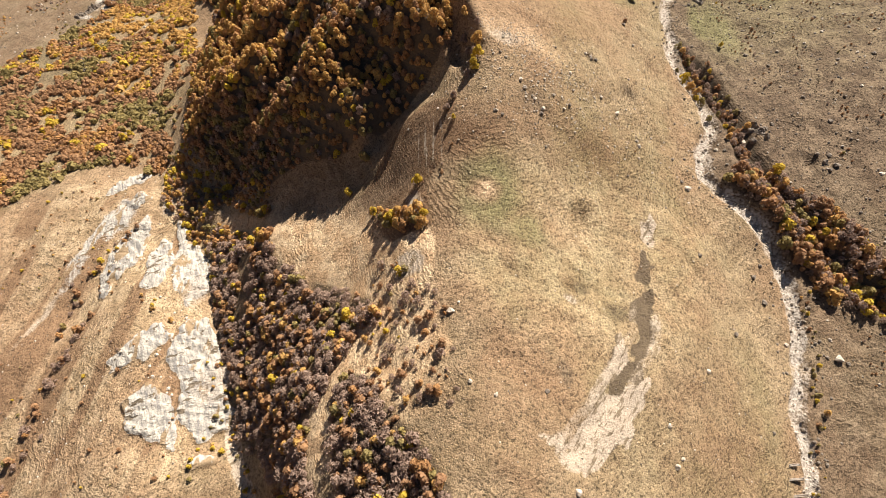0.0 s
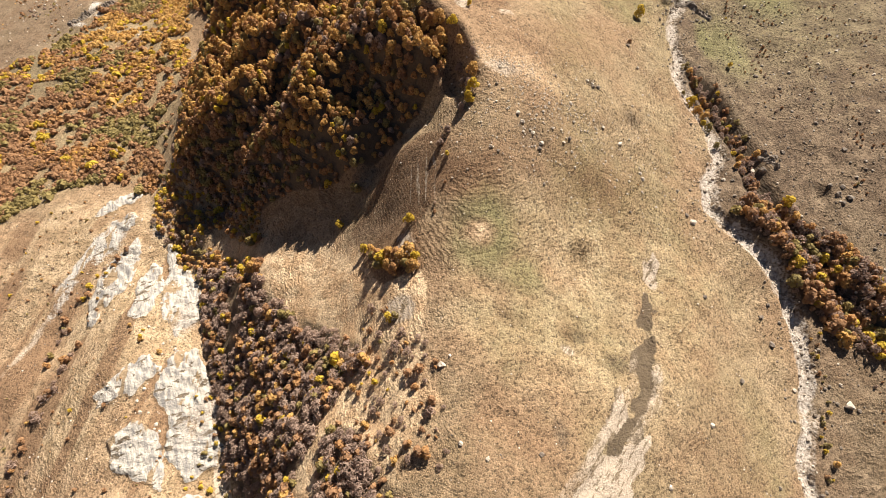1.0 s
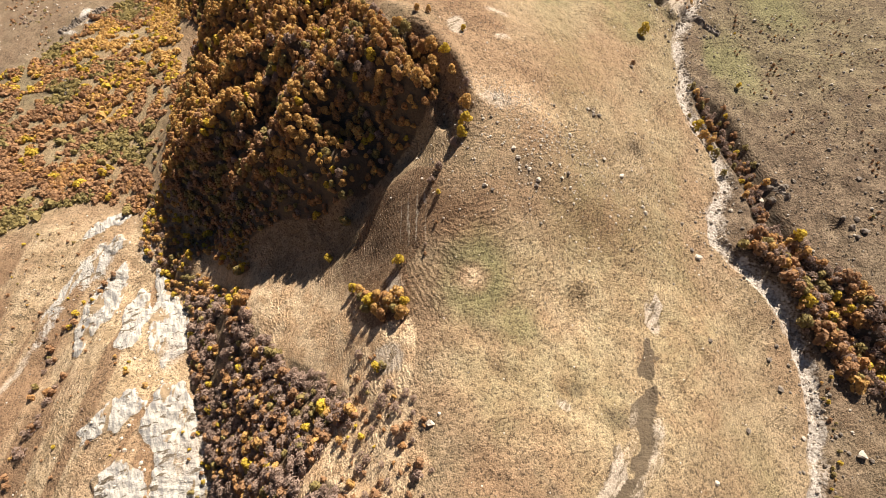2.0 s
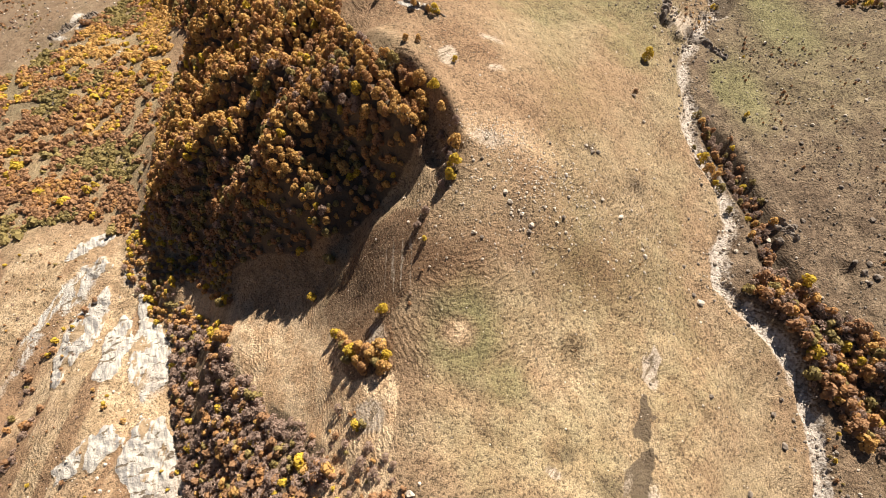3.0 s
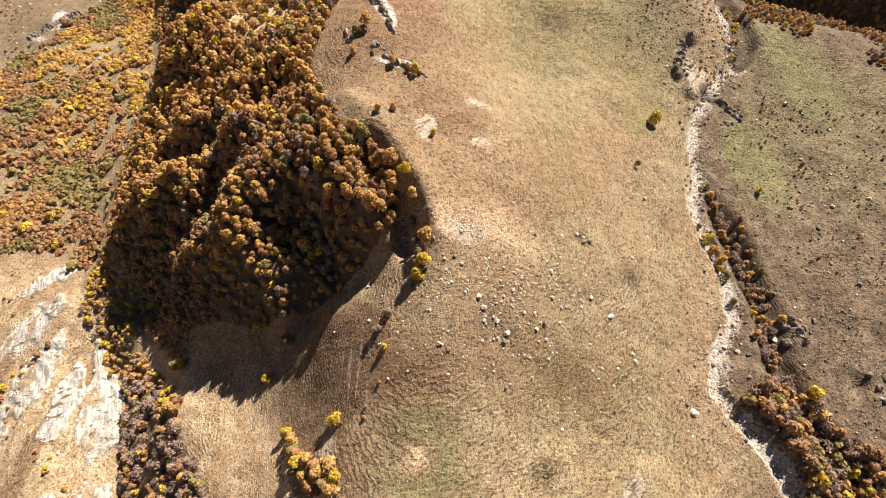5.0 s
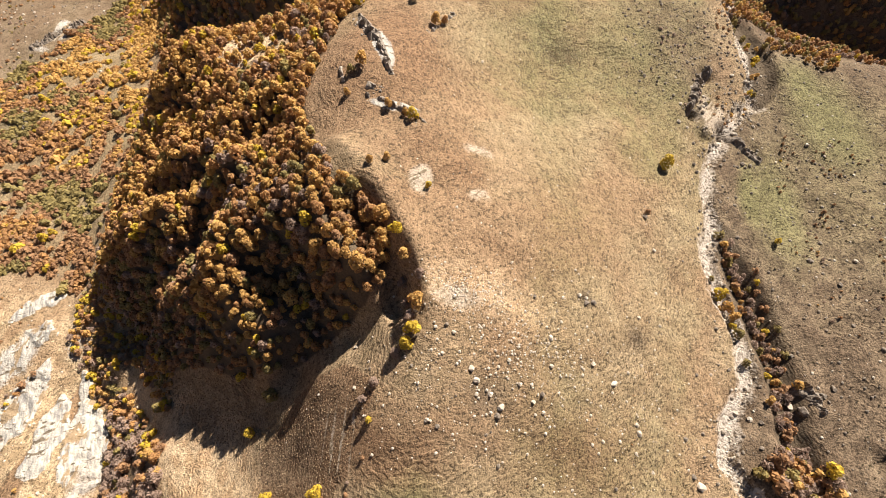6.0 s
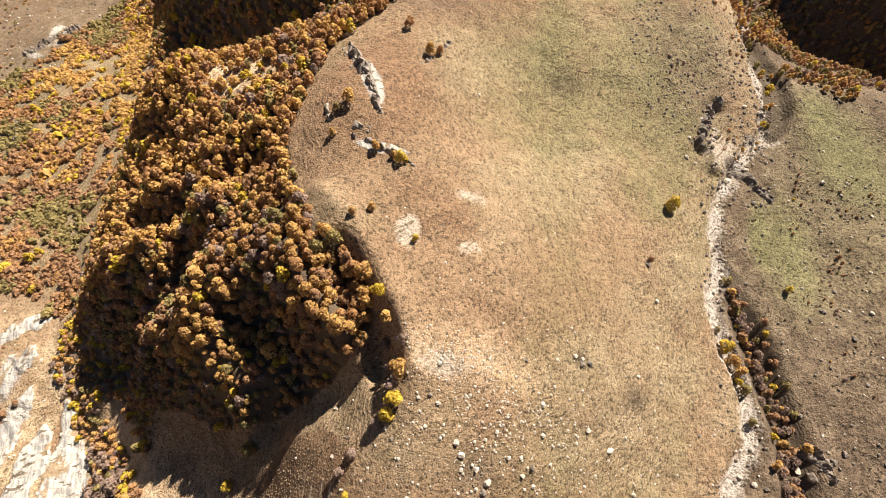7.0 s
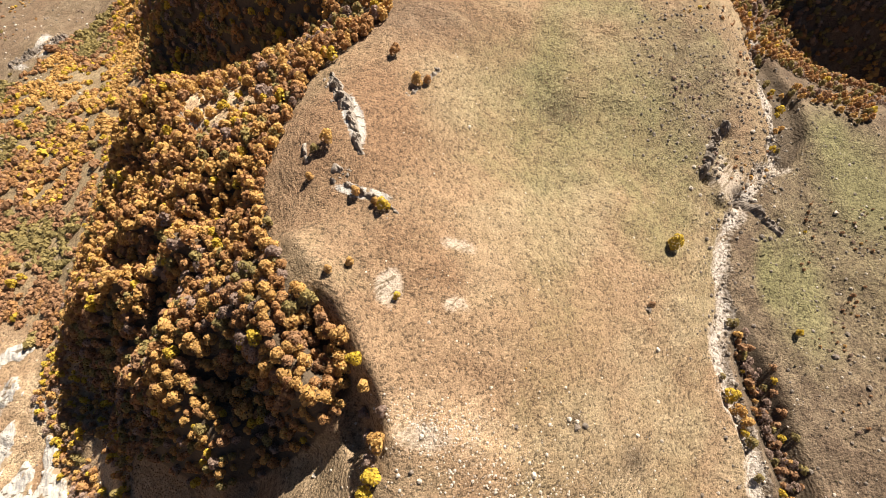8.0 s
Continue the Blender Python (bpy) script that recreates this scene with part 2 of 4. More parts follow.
def ground_material():
    m, t, b = mat("mountain_ground")
    where = t.nodes.new("ShaderNodeNewGeometry").outputs["Position"]
    height = t.nodes.new("ShaderNodeSeparateXYZ")
    t.links.new(where, height.inputs[0])
    covers = []
    for name in ("cover", "bare"):
        a = t.nodes.new("ShaderNodeAttribute")
        a.attribute_name = name
        sp = t.nodes.new("ShaderNodeSeparateColor")
        t.links.new(a.outputs["Color"], sp.inputs[0])
        covers += list(sp.outputs) + [a.outputs["Alpha"]]
    green, heath, dull, straw, pale, rock, gravel, litter = covers
    broad = noise_node(t, where, 0.02, 5, 0.6)
    patch = noise_node(t, where, 0.11, 5, 0.6)
    tuft = noise_node(t, where, 0.8, 4, 0.7)
    grain = noise_node(t, where, 1.9, 3, 0.7)
    clump = noise_node(t, where, 0.30, 4, 0.65)

    def edge(mask, ragged=0.55, soft=0.16):
        v = math_node(t, "ADD", mask, math_node(t, "MULTIPLY", math_node(t, "SUBTRACT", math_node(t, "ADD", math_node(t, "MULTIPLY", patch, 0.5), math_node(t, "MULTIPLY", tuft, 0.5)), 0.5), ragged * 2))
        return ramp(t, v, 0.5 - soft, 0.5 + soft)

    # trodden ledges that run level along the slopes, in places only
    wander = math_node(t, "ADD", math_node(t, "MULTIPLY", height.outputs[2], 5.0), math_node(t, "MULTIPLY", clump, 17.0))
    ledges = math_node(t, "MULTIPLY", math_node(t, "SINE", wander), ramp(t, noise_node(t, where, 0.035, 3, 0.6), 0.44, 0.60))
    c = blend(t, ramp(t, patch, 0.42, 0.58), (0.246, 0.174, 0.098), (0.302, 0.219, 0.129))
    c = blend(t, ramp(t, broad, 0.42, 0.58), c, (0.248, 0.162, 0.092))
    # straw colour, raised to brighten the rough slope where little sun falls
    c = blend(t, math_node(t, "MULTIPLY", edge(straw, 0.4, 0.4), 0.9), c, blend(t, ramp(t, patch, 0.42, 0.58), (0.48, 0.318, 0.178), (0.60, 0.44, 0.268)))
    c = blend(t, math_node(t, "MULTIPLY", edge(heath, 0.7, 0.35), 0.85), c, (0.192, 0.113, 0.062))
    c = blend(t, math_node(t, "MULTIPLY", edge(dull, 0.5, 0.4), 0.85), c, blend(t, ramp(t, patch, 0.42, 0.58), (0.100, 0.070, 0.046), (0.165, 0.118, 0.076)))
    c = blend(t, math_node(t, "MULTIPLY", edge(green, 0.5, 0.35), 0.85), c, (0.160, 0.143, 0.064))
    # tufts, dark specks between them, and the trodden ledges
    shade = math_node(t, "MULTIPLY", ramp(t, tuft, 0.37, 0.50, 0.40, 1.05), ramp(t, grain, 0.36, 0.64, 0.74, 1.34))
    shade = math_node(t, "MULTIPLY", shade, ramp(t, clump, 0.36, 0.62, 0.84, 1.10))
    shade = math_node(t, "MULTIPLY", shade, ramp(t, ledges, -0.9, 0.5, 0.86, 1.04))
    c = blend(t, 1.0, c, shade, "MULTIPLY")
    # forest floor and wet mud
    c = blend(t, math_node(t, "MULTIPLY", edge(litter, 0.75, 0.12), 0.9), c, blend(t, tuft, (0.060, 0.045, 0.030), (0.128, 0.092, 0.058)))
    # bare soil, drawn out into lobes where it flowed
    turned = node(t, "Mapping")
    turned.inputs["Rotation"].default_value = (0, 0, radians(-50))
    t.links.new(where, turned.inputs["Vector"])
    flow = noise_node(t, turned.outputs[0], 1.0, 4, 0.6, (0.16, 0.62, 0.3))
    soil = blend(t, ramp(t, grain, 0.3, 0.7), (0.34, 0.258, 0.182), (0.46, 0.380, 0.285))
    c = blend(t, edge(pale, 0.5, 0.12), c, blend(t, ramp(t, flow, 0.41, 0.47, 0.85, 0.0), soil, (0.165, 0.120, 0.073)))
    stone = blend(t, ramp(t, tuft, 0.38, 0.58), (0.23, 0.183, 0.14), (0.47, 0.405, 0.33))
    # the cliff: pale beds, cross cracks, grey faces and earth in the hollows
    dip = node(t, "Mapping")
    dip.inputs["Rotation"].default_value = (0, 0, radians(-24))
    t.links.new(where, dip.inputs["Vector"])
    beds = noise_node(t, dip.outputs[0], 1.0, 5, 0.65, (0.55, 0.07, 0.4))
    cracks = noise_node(t, dip.outputs[0], 1.0, 4, 0.6, (0.11, 0.34, 0.3))
    strips = noise_node(t, where, 1.0, 4, 0.55, (0.15, 0.045, 0.05))
    face = blend(t, ramp(t, beds, 0.36, 0.60), (0.23, 0.212, 0.19), (0.48, 0.428, 0.352))
    face = blend(t, ramp(t, cracks, 0.38, 0.42, 0.9, 0.0), face, (0.13, 0.095, 0.06))
    face = blend(t, ramp(t, strips, 0.55, 0.59, 0.0, 0.9), face, blend(t, tuft, (0.17, 0.11, 0.06), (0.36, 0.25, 0.135)))
    c = blend(t, edge(rock, 0.45, 0.06), c, face)
    c = blend(t, edge(gravel, 0.6, 0.2), c, stone)
    t.links.new(c, b.inputs["Base Color"])
    b.inputs["Roughness"].default_value = 0.95
    b.inputs["Specular IOR Level"].default_value = 0.12
    h = math_node(t, "ADD", math_node(t, "MULTIPLY", tuft, 0.7), math_node(t, "ADD", math_node(t, "MULTIPLY", grain, 0.2), math_node(t, "MULTIPLY", ledges, 0.11)))
    h = math_node(t, "SUBTRACT", h, math_node(t, "MULTIPLY", math_node(t, "MULTIPLY", edge(rock, 0.4, 0.12), ramp(t, cracks, 0.36, 0.40, 1.0, 0.0)), 0.3))
    bump(t, b, h, 1.0, 1.3)
    return m


def leaf_material(name, light, dark, glow=0.32):
    """Leaves: a little light passes through them; each clump has its own shade."""
    m, t, b = mat(name)
    ob = t.nodes.new("ShaderNodeObjectInfo")
    geo = t.nodes.new("ShaderNodeNewGeometry")
    r = math_node(t, "ADD", math_node(t, "MULTIPLY", geo.outputs["Random Per Island"], 0.4), math_node(t, "MULTIPLY", ob.outputs["Random"], 0.15))
    r = math_node(t, "ADD", r, ramp(t, noise_node(t, geo.outputs["Position"], 0.30, 2), 0.35, 0.65, 0.0, 0.45))
    n = noise_node(t, geo.outputs["Position"], 0.07, 2)
    c = blend(t, r, dark, light)
    c = blend(t, ramp(t, n, 0.42, 0.62, 0.0, 0.35), c, dark)
    t.links.new(c, b.inputs["Base Color"])
    b.inputs["Roughness"].default_value = 0.8
    b.inputs["Specular IOR Level"].default_value = 0.15
    through_leaf = t.nodes.new("ShaderNodeBsdfTranslucent")
    t.links.new(c, through_leaf.inputs["Color"])
    mix = t.nodes.new("ShaderNodeMixShader")
    mix.inputs[0].default_value = glow
    t.links.new(b.outputs[0], mix.inputs[1])
    t.links.new(through_leaf.outputs[0], mix.inputs[2])
    t.links.new(mix.outputs[0], t.nodes["Material Output"].inputs["Surface"])
    return m


def stone_material(name, light, dark, scale=1.2):
    m, t, b = mat(name)
    where = t.nodes.new("ShaderNodeTexCoord").outputs["Object"]
    ob = t.nodes.new("ShaderNodeObjectInfo").outputs["Random"]
    n, f = noise_node(t, where, scale, 6, 0.65), noise_node(t, where, scale * 6, 4, 0.7)
    c = blend(t, ramp(t, n, 0.35, 0.65), dark, light)
    c = blend(t, ramp(t, f, 0.55, 0.7, 0.0, 0.6), c, dark)
    c = blend(t, math_node(t, "MULTIPLY", ob, 0.4), c, (0.125, 0.10, 0.075))
    t.links.new(c, b.inputs["Base Color"])
    b.inputs["Roughness"].default_value = 0.9
    bump(t, b, math_node(t, "ADD", n, math_node(t, "MULTIPLY", f, 0.4)), 0.8, 0.3)
    return m


M_GROUND = ground_material()
LEAVES = {
    "gold": leaf_material("golden_leaves", (0.68, 0.425, 0.130), (0.41, 0.235, 0.085)),
    "yellow": leaf_material("yellow_leaves", (0.66, 0.470, 0.060), (0.44, 0.300, 0.040)),
    "orange": leaf_material("orange_brown_leaves", (0.54, 0.300, 0.115), (0.32, 0.168, 0.072)),
    "rust": leaf_material("rust_leaves", (0.47, 0.270, 0.130), (0.28, 0.155, 0.082)),
    "olive": leaf_material("olive_leaves", (0.40, 0.300, 0.105), (0.21, 0.165, 0.068)),
    "grey": leaf_material("bare_grey_twigs", (0.44, 0.315, 0.235), (0.27, 0.188, 0.142), 0.4),
}
KINDS = list(LEAVES)
M_BARK = stone_material("bark", (0.13, 0.10, 0.075), (0.05, 0.037, 0.028), 3.0)
M_PALE_STONE = stone_material("pale_limestone", (0.70, 0.60, 0.47), (0.42, 0.335, 0.245), 0.8)
M_CRAG = stone_material("cracked_grey_limestone", (0.33, 0.275, 0.212), (0.13, 0.10, 0.074), 0.45)
M_BROWN_STONE = stone_material("weathered_brown_stone", (0.25, 0.20, 0.15), (0.10, 0.072, 0.05), 1.0)
M_TUSSOCK = leaf_material("dark_tussock_grass", (0.13, 0.10, 0.052), (0.055, 0.042, 0.022), 0.1)


# ---- helpers for meshes ----
def mesh_of(name, verts, faces, materials, which=None, smooth=False):
    """A mesh from arrays of corners and of equal-sided faces."""
    me = bpy.data.meshes.new(name)
    faces = np.asarray(faces)
    me.vertices.add(len(verts))
    me.vertices.foreach_set("co", np.asarray(verts, np.float32).ravel())
    me.loops.add(faces.size)
    me.loops.foreach_set("vertex_index", faces.ravel().astype(np.int32))
    me.polygons.add(len(faces))
    me.polygons.foreach_set("loop_start", np.arange(0, faces.size, faces.shape[1], dtype=np.int32))
    for m in materials:
        me.materials.append(m)
    if which is not None:
        me.polygons.foreach_set("material_index", np.asarray(which, np.int32))
    me.polygons.foreach_set("use_smooth", np.full(len(faces), smooth))
    me.update()
    return me


def part(name, me, parent, label=""):
    o = new(name, me)
    o.parent = parent
    if label:
        o["label"] = label
    return o


def crown_shape(seed, radius, height, lobes, cards, size, narrow=1.0, low=0.25, shaggy_by=0.3):
    """A crown of leaf clumps that lie on rounded lobes round a stem: corners and four-sided faces."""
    r = np.random.RandomState(seed)
    centres = []
    for i in range(lobes):
        a, u = r.rand() * 2 * np.pi, (i + r.rand()) / lobes
        rad = radius * 0.66 * np.sqrt(0.15 + 0.85 * r.rand()) * (1.1 - 0.75 * u)
        centres.append((rad * np.cos(a), rad * np.sin(a), height * (low + (0.84 - low) * u), radius * (0.34 + 0.2 * r.rand()) * (1.1 - 0.35 * u)))
    centres.append((0, 0, height * 0.82, radius * 0.36))
    centres = np.array(centres)
    weight = centres[:, 3] ** 2 / (centres[:, 3] ** 2).sum()
    which = r.choice(len(centres), cards * 3, p=weight)
    d = r.normal(size=(cards * 3, 3))
    d /= np.linalg.norm(d, axis=1)[:, None]
    p = centres[which, :3] + d * centres[which, 3:4] * (0.86 + 0.24 * r.rand(cards * 3, 1))
    # only what lies outside the other lobes and not underneath
    depth = np.linalg.norm(p[:, None] - centres[None, :, :3], axis=2) / centres[None, :, 3]
    depth[np.arange(len(p)), which] = 9.0
    keep = np.flatnonzero((depth.min(1) > 0.84) & (d[:, 2] > -0.5))[:cards]
    p, d, n_kept = p[keep], d[keep], len(keep)
    n = d + shaggy_by * r.normal(size=(n_kept, 3)) + (0, 0, 0.12)
    n /= np.linalg.norm(n, axis=1)[:, None]
    a = np.cross(n, r.normal(size=(n_kept, 3)))
    a /= np.linalg.norm(a, axis=1)[:, None]
    b = np.cross(n, a)
    s = size * (0.65 + 0.7 * r.rand(n_kept, 1))
    corners = np.stack([p - a * s - b * s * narrow * 0.6, p + a * s * 0.7 - b * s * narrow, p + a * s + b * s * narrow * 0.6, p - a * s * 0.6 + b * s * narrow], 1)
    corners += 0.10 * size * r.normal(size=corners.shape)
    return corners.reshape(-1, 3), np.arange(n_kept * 4).reshape(-1, 4)


def stem_shape(seed, height, thick, limbs):
    """A tapered trunk with limbs, as four-sided faces."""
    r = np.random.RandomState(seed)
    verts, faces = [], []

    def limb(a, b, ra, rb, sides=6):
        a, b = np.array(a, float), np.array(b, float)
        w = (b - a) / np.linalg.norm(b - a)
        u = np.cross(w, (0.3, 1, 0.1))
        u /= np.linalg.norm(u)
        v, k = np.cross(w, u), len(verts)
        for at, rad in ((a, ra), ((a + b) / 2 + 0.04 * height * r.normal(size=3), (ra + rb) / 2), (b, rb)):
            for i in range(sides):
                q = 2 * np.pi * i / sides
                verts.append(at + rad * (np.cos(q) * u + np.sin(q) * v))
        for j in range(2):
            for i in range(sides):
                n = (i + 1) % sides
                faces.append((k + j * sides + i, k + j * sides + n, k + (j + 1) * sides + n, k + (j + 1) * sides + i))

    limb((0, 0, -0.4), (0, 0, height), thick, thick * 0.35)
    for i in range(limbs):
        q, h = 2 * np.pi * (i + r.rand() * 0.6) / limbs, height * (0.35 + 0.4 * r.rand())
        limb((0, 0, h), (np.cos(q) * height * 0.38, np.sin(q) * height * 0.38, h + height * 0.3), thick * 0.45, thick * 0.12, 4)
    return np.array(verts), np.array(faces)


def rock_shape(seed, detail=2, rough=0.32):
    """A weathered boulder of about unit radius."""
    bm = bmesh.new()
    bmesh.ops.create_icosphere(bm, subdivisions=detail, radius=1.0)
    r = np.random.RandomState(seed)
    cuts = [(Vector(r.normal(size=3)).normalized(), 0.55 + 0.3 * r.rand()) for _ in range(7)]
    off = Vector(r.rand(3) * 50)
    for v in bm.verts:
        p = v.co.copy()
        for n, d in cuts:
            over = p.dot(n) - d
            if over > 0:
                p -= n * over * 0.85
        p *= 1.0 + rough * noise.noise(p * 1.7 + off) + 0.4 * rough * noise.noise(p * 4.5 + off)
        v.co = (p.x, p.y, p.z * 0.78)
    vs = np.array([v.co[:] for v in bm.verts])
    fs = np.array([[v.index for v in f.verts] for f in bm.faces])
    bm.free()
    return vs, fs


def block_shape(seed, count=16):
    """An angular block of rock, broken along flat faces, about a unit in radius."""
    r = np.random.RandomState(seed)
    bm = bmesh.new()
    for p in r.uniform(-1, 1, size=(count, 3)):
        p = p / max(1.0, np.linalg.norm(p) * 0.85)
        bm.verts.new(p)
    hull = bmesh.ops.convex_hull(bm, input=bm.verts)
    bmesh.ops.delete(bm, geom=[g for g in hull["geom_interior"] if isinstance(g, bmesh.types.BMVert)], context="VERTS")
    bm.verts.index_update()
    vs = np.array([v.co[:] for v in bm.verts])
    fs = np.array([[v.index for v in f.verts] for f in bm.faces])
    bm.free()
    return vs, fs


def gathered(name, shapes, places, materials, label, category):
    """Many small growths or stones as one object. Places: x, y, z, turn, scale, which shape, which material."""
    all_v, all_f, all_m, base = [], [], [], 0
    for x, y, z, turn, s, k, m in places:
        v, f = shapes[int(k)]
        c, q = np.cos(turn) * s, np.sin(turn) * s
        all_v.append(np.c_[v[:, 0] * c - v[:, 1] * q + x, v[:, 0] * q + v[:, 1] * c + y, v[:, 2] * s + z])
        all_f.append(f + base)
        all_m.append(np.full(len(f), int(m)))
        base += len(v)
    o = new(name, mesh_of(name, np.concatenate(all_v), np.concatenate(all_f), materials, np.concatenate(all_m)))
    return tagged(o, label, category, kind="stuff")


def scatter(seed, area, pitch, gaps=None):
    """Places inside an outline, about a pitch apart and uneven."""
    r = np.random.RandomState(seed)
    a = np.array(area)
    xs, ys = np.arange(a[:, 0].min(), a[:, 0].max() + pitch, pitch), np.arange(a[:, 1].min(), a[:, 1].max() + pitch, pitch)
    x, y = np.meshgrid(xs, ys)
    x = (x + (np.arange(len(ys)) % 2)[:, None] * pitch / 2 + (r.rand(*x.shape) - 0.5) * pitch * 0.85).ravel()
    y = (y + (r.rand(*y.shape) - 0.5) * pitch * 0.85).ravel()
    keep = within(area, x, y) > -0.3 * pitch * r.rand(len(x))
    if gaps is not None:
        keep &= gaps(x, y)
    return np.c_[x, y][keep]


# ---- the ground sheet ----
FAN = [(34, 30), (42, 23), (49, 20), (57, 21), (68, 29), (75, 42), (79, 53), (74, 54), (68, 48), (63, 46), (59, 47), (55, 43), (49, 36), (41, 31)]
MEADOW = [(14, -40), (8, 48), (1, 77), (-7, 110), (-8, 128), (-2, 160), (14, 182), (16, 200), (30, 330), (70, 420), (150, 440), (160, 330), (140, 260), (132, 200), (125, 150), (150, 120), (150, -40)]
KNOLL = [(-14, 378), (-25, 348), (-37, 335), (-43, 306), (-44, 281), (-35, 258), (-22, 240), (-9, 232), (-1, 222), (2, 210), (-4, 199), (-22, 188), (-34, 182), (-49, 179), (-61, 178), (-85, 184), (-107, 184), (-117, 187), (-138, 202), (-164, 222), (-184, 240), (-186, 250), (-192, 300), (-200, 340), (-160, 372), (-120, 362), (-90, 362), (-50, 356)]
PLATEAU = [(-62, 318), (-70, 300), (-84, 300), (-100, 318), (-112, 342), (-88, 350), (-64, 330)]
BUSH_SLOPE = [(-152, 168), (-131, 163), (-96, 139), (-81, 124), (-70, 108), (-51, 101), (-33, 88), (-31, 82), (-39, 77), (-46, 66), (-51, 55), (-56, 44), (-58, 34), (-48, 12), (-48, -10), (-90, -10), (-76, 23), (-102, 41), (-115, 59), (-126, 89), (-137, 116), (-149, 149)]
BUSH_FOOT = [(-47, 50), (-40, 60), (-31, 56), (-21, 42), (-6, 27), (2, 16), (5, -10), (-38, -10), (-39, 13), (-44, 29)]
BUSH_EDGE = [(-72, 118), (-32, 92), (-43, 66), (-57, 66)]
BUSH_STRIP = [(-206, 244), (-184, 242), (-164, 224), (-138, 204), (-117, 189), (-107, 184), (-103, 156), (-92, 137), (-137, 152), (-165, 170), (-196, 205)]
BACK_SPUR = [(-280, 560), (-236, 440), (-165, 385), (-105, 393), (-42, 362), (-15, 384), (-16, 470), (-40, 620), (-240, 640)]
VALLEY_BUSH = [(-470, 260), (-440, 385), (-390, 440), (-330, 560), (-270, 620), (-250, 460), (-210, 360), (-200, 300), (-208, 232), (-245, 248), (-290, 236), (-330, 190), (-420, 180)]
GULLY_WOOD = [(150, 164), (160, 172), (173, 172), (182, 159), (199, 146), (210, 134), (218, 116), (240, 106), (262, 92), (246, 62), (218, 84), (198, 99), (188, 103), (180, 113), (172, 128), (168, 143), (160, 154)]
FAR_WOOD = [(173, 462), (172, 412), (186, 386), (208, 388), (232, 366), (270, 352), (420, 330), (520, 480), (480, 760), (180, 760), (150, 560)]


def axis(lo, hi, pitches, out):
    """Grid lines: each pitch from its place on, and ever wider steps beyond both ends."""
    ends = [p[0] for p in pitches[1:]] + [hi]
    core = np.concatenate([np.arange(a, b - 0.5 * w, w) for (a, w), b in zip(pitches, ends)] + [[hi]])
    steps, s = [], pitches[0][1]
    while sum(steps) < out:
        s *= 1.2
        steps.append(s)
    tail = np.cumsum(steps)
    return np.r_[(lo - tail)[::-1], core, hi + tail]


gx, gy = axis(-400, 320, ((-400, 1.7), (-220, 1.0), (230, 1.7)), 3600), axis(-30, 480, ((-30, 1.0), (400, 1.7)), 3600)
X, Y = np.meshgrid(gx, gy)
nx, ny = len(gx), len(gy)
idx = np.arange(nx * ny).reshape(ny, nx)
quads = np.stack([idx[:-1, :-1], idx[:-1, 1:], idx[1:, 1:], idx[1:, :-1]], -1).reshape(-1, 4)
X, Y = X.ravel(), Y.ravel()
Z = ground(X, Y)
me = mesh_of("ground", np.c_[X, Y, Z], quads, [M_GROUND], smooth=True)


def on_sheet(x, y):
    """The height of the built ground sheet."""
    x, y = np.asarray(x, float), np.asarray(y, float)
    i, j = np.clip(np.searchsorted(gx, x) - 1, 0, nx - 2), np.clip(np.searchsorted(gy, y) - 1, 0, ny - 2)
    u, v = (x - gx[i]) / (gx[i + 1] - gx[i]), (y - gy[j]) / (gy[j + 1] - gy[j])
    return (Z[idx[j, i]] * (1 - u) + Z[idx[j, i + 1]] * u) * (1 - v) + (Z[idx[j + 1, i]] * (1 - u) + Z[idx[j + 1, i + 1]] * u) * v


def inside(area, soft):
    return step(-soft, soft, within(area, X, Y))


def spot(x, y, rx, ry, turn=0.0):
    c, s = math.cos(radians(turn)), math.sin(radians(turn))
    dx, dy = X - x, Y - y
    return np.clip(1.25 - np.sqrt(((dx * c + dy * s) / rx) ** 2 + ((dy * c - dx * s) / ry) ** 2) * 0.75, 0, 1)


def most(*masks):
    out = masks[0]
    for k in masks[1:]:
        out = np.maximum(out, k)
    return out


TRACK_UP = [(128, 175), (127, 200), (122, 230), (121, 255), (112, 285), (104, 315), (96, 345)]
TRACKS = [TRACK_UP, [(30, 110), (35, 105), (44, 102), (55, 92), (71, 86)], [(36, 114), (46, 108), (54, 103)], [(20, 69), (31, 66), (40, 60), (44, 56)], [(125, 119), (136, 110), (149, 103), (159, 90), (164, 78)], [(87, 72), (95, 66), (109, 59)], [(174, 215), (179, 221), (198, 226), (212, 229)], [(118, 264), (120, 246), (126, 231), (129, 218), (134, 210), (144, 202)], [(36, 175), (40, 150), (46, 120)], [(216, 258), (218, 231), (224, 212), (230, 189)]]
d_track = np.full(len(X), 1e9)
for line in TRACKS:
    d_track = np.minimum(d_track, along(line, X + 9 * fbm(X, Y, 30, 2), Y + 9 * fbm(X + 80, Y, 30, 2))[0] + 2.2 * np.abs(fbm(X, Y, 9, 2)))
d_stream, s_stream = along(STREAM, X, Y)
d_mud, s_mud = along(MUD, X, Y)
d_creek, _ = along(CREEK, X, Y)
d_gully, _ = along(SIDE_GULLY, X, Y)
d_cut, _ = along(CUT, X, Y)
right_side = step(-4, 6, X - np.interp(Y, [p[1] for p in STREAM], [p[0] for p in STREAM]))
left_side = 1 - inside(MEADOW, 4) - right_side
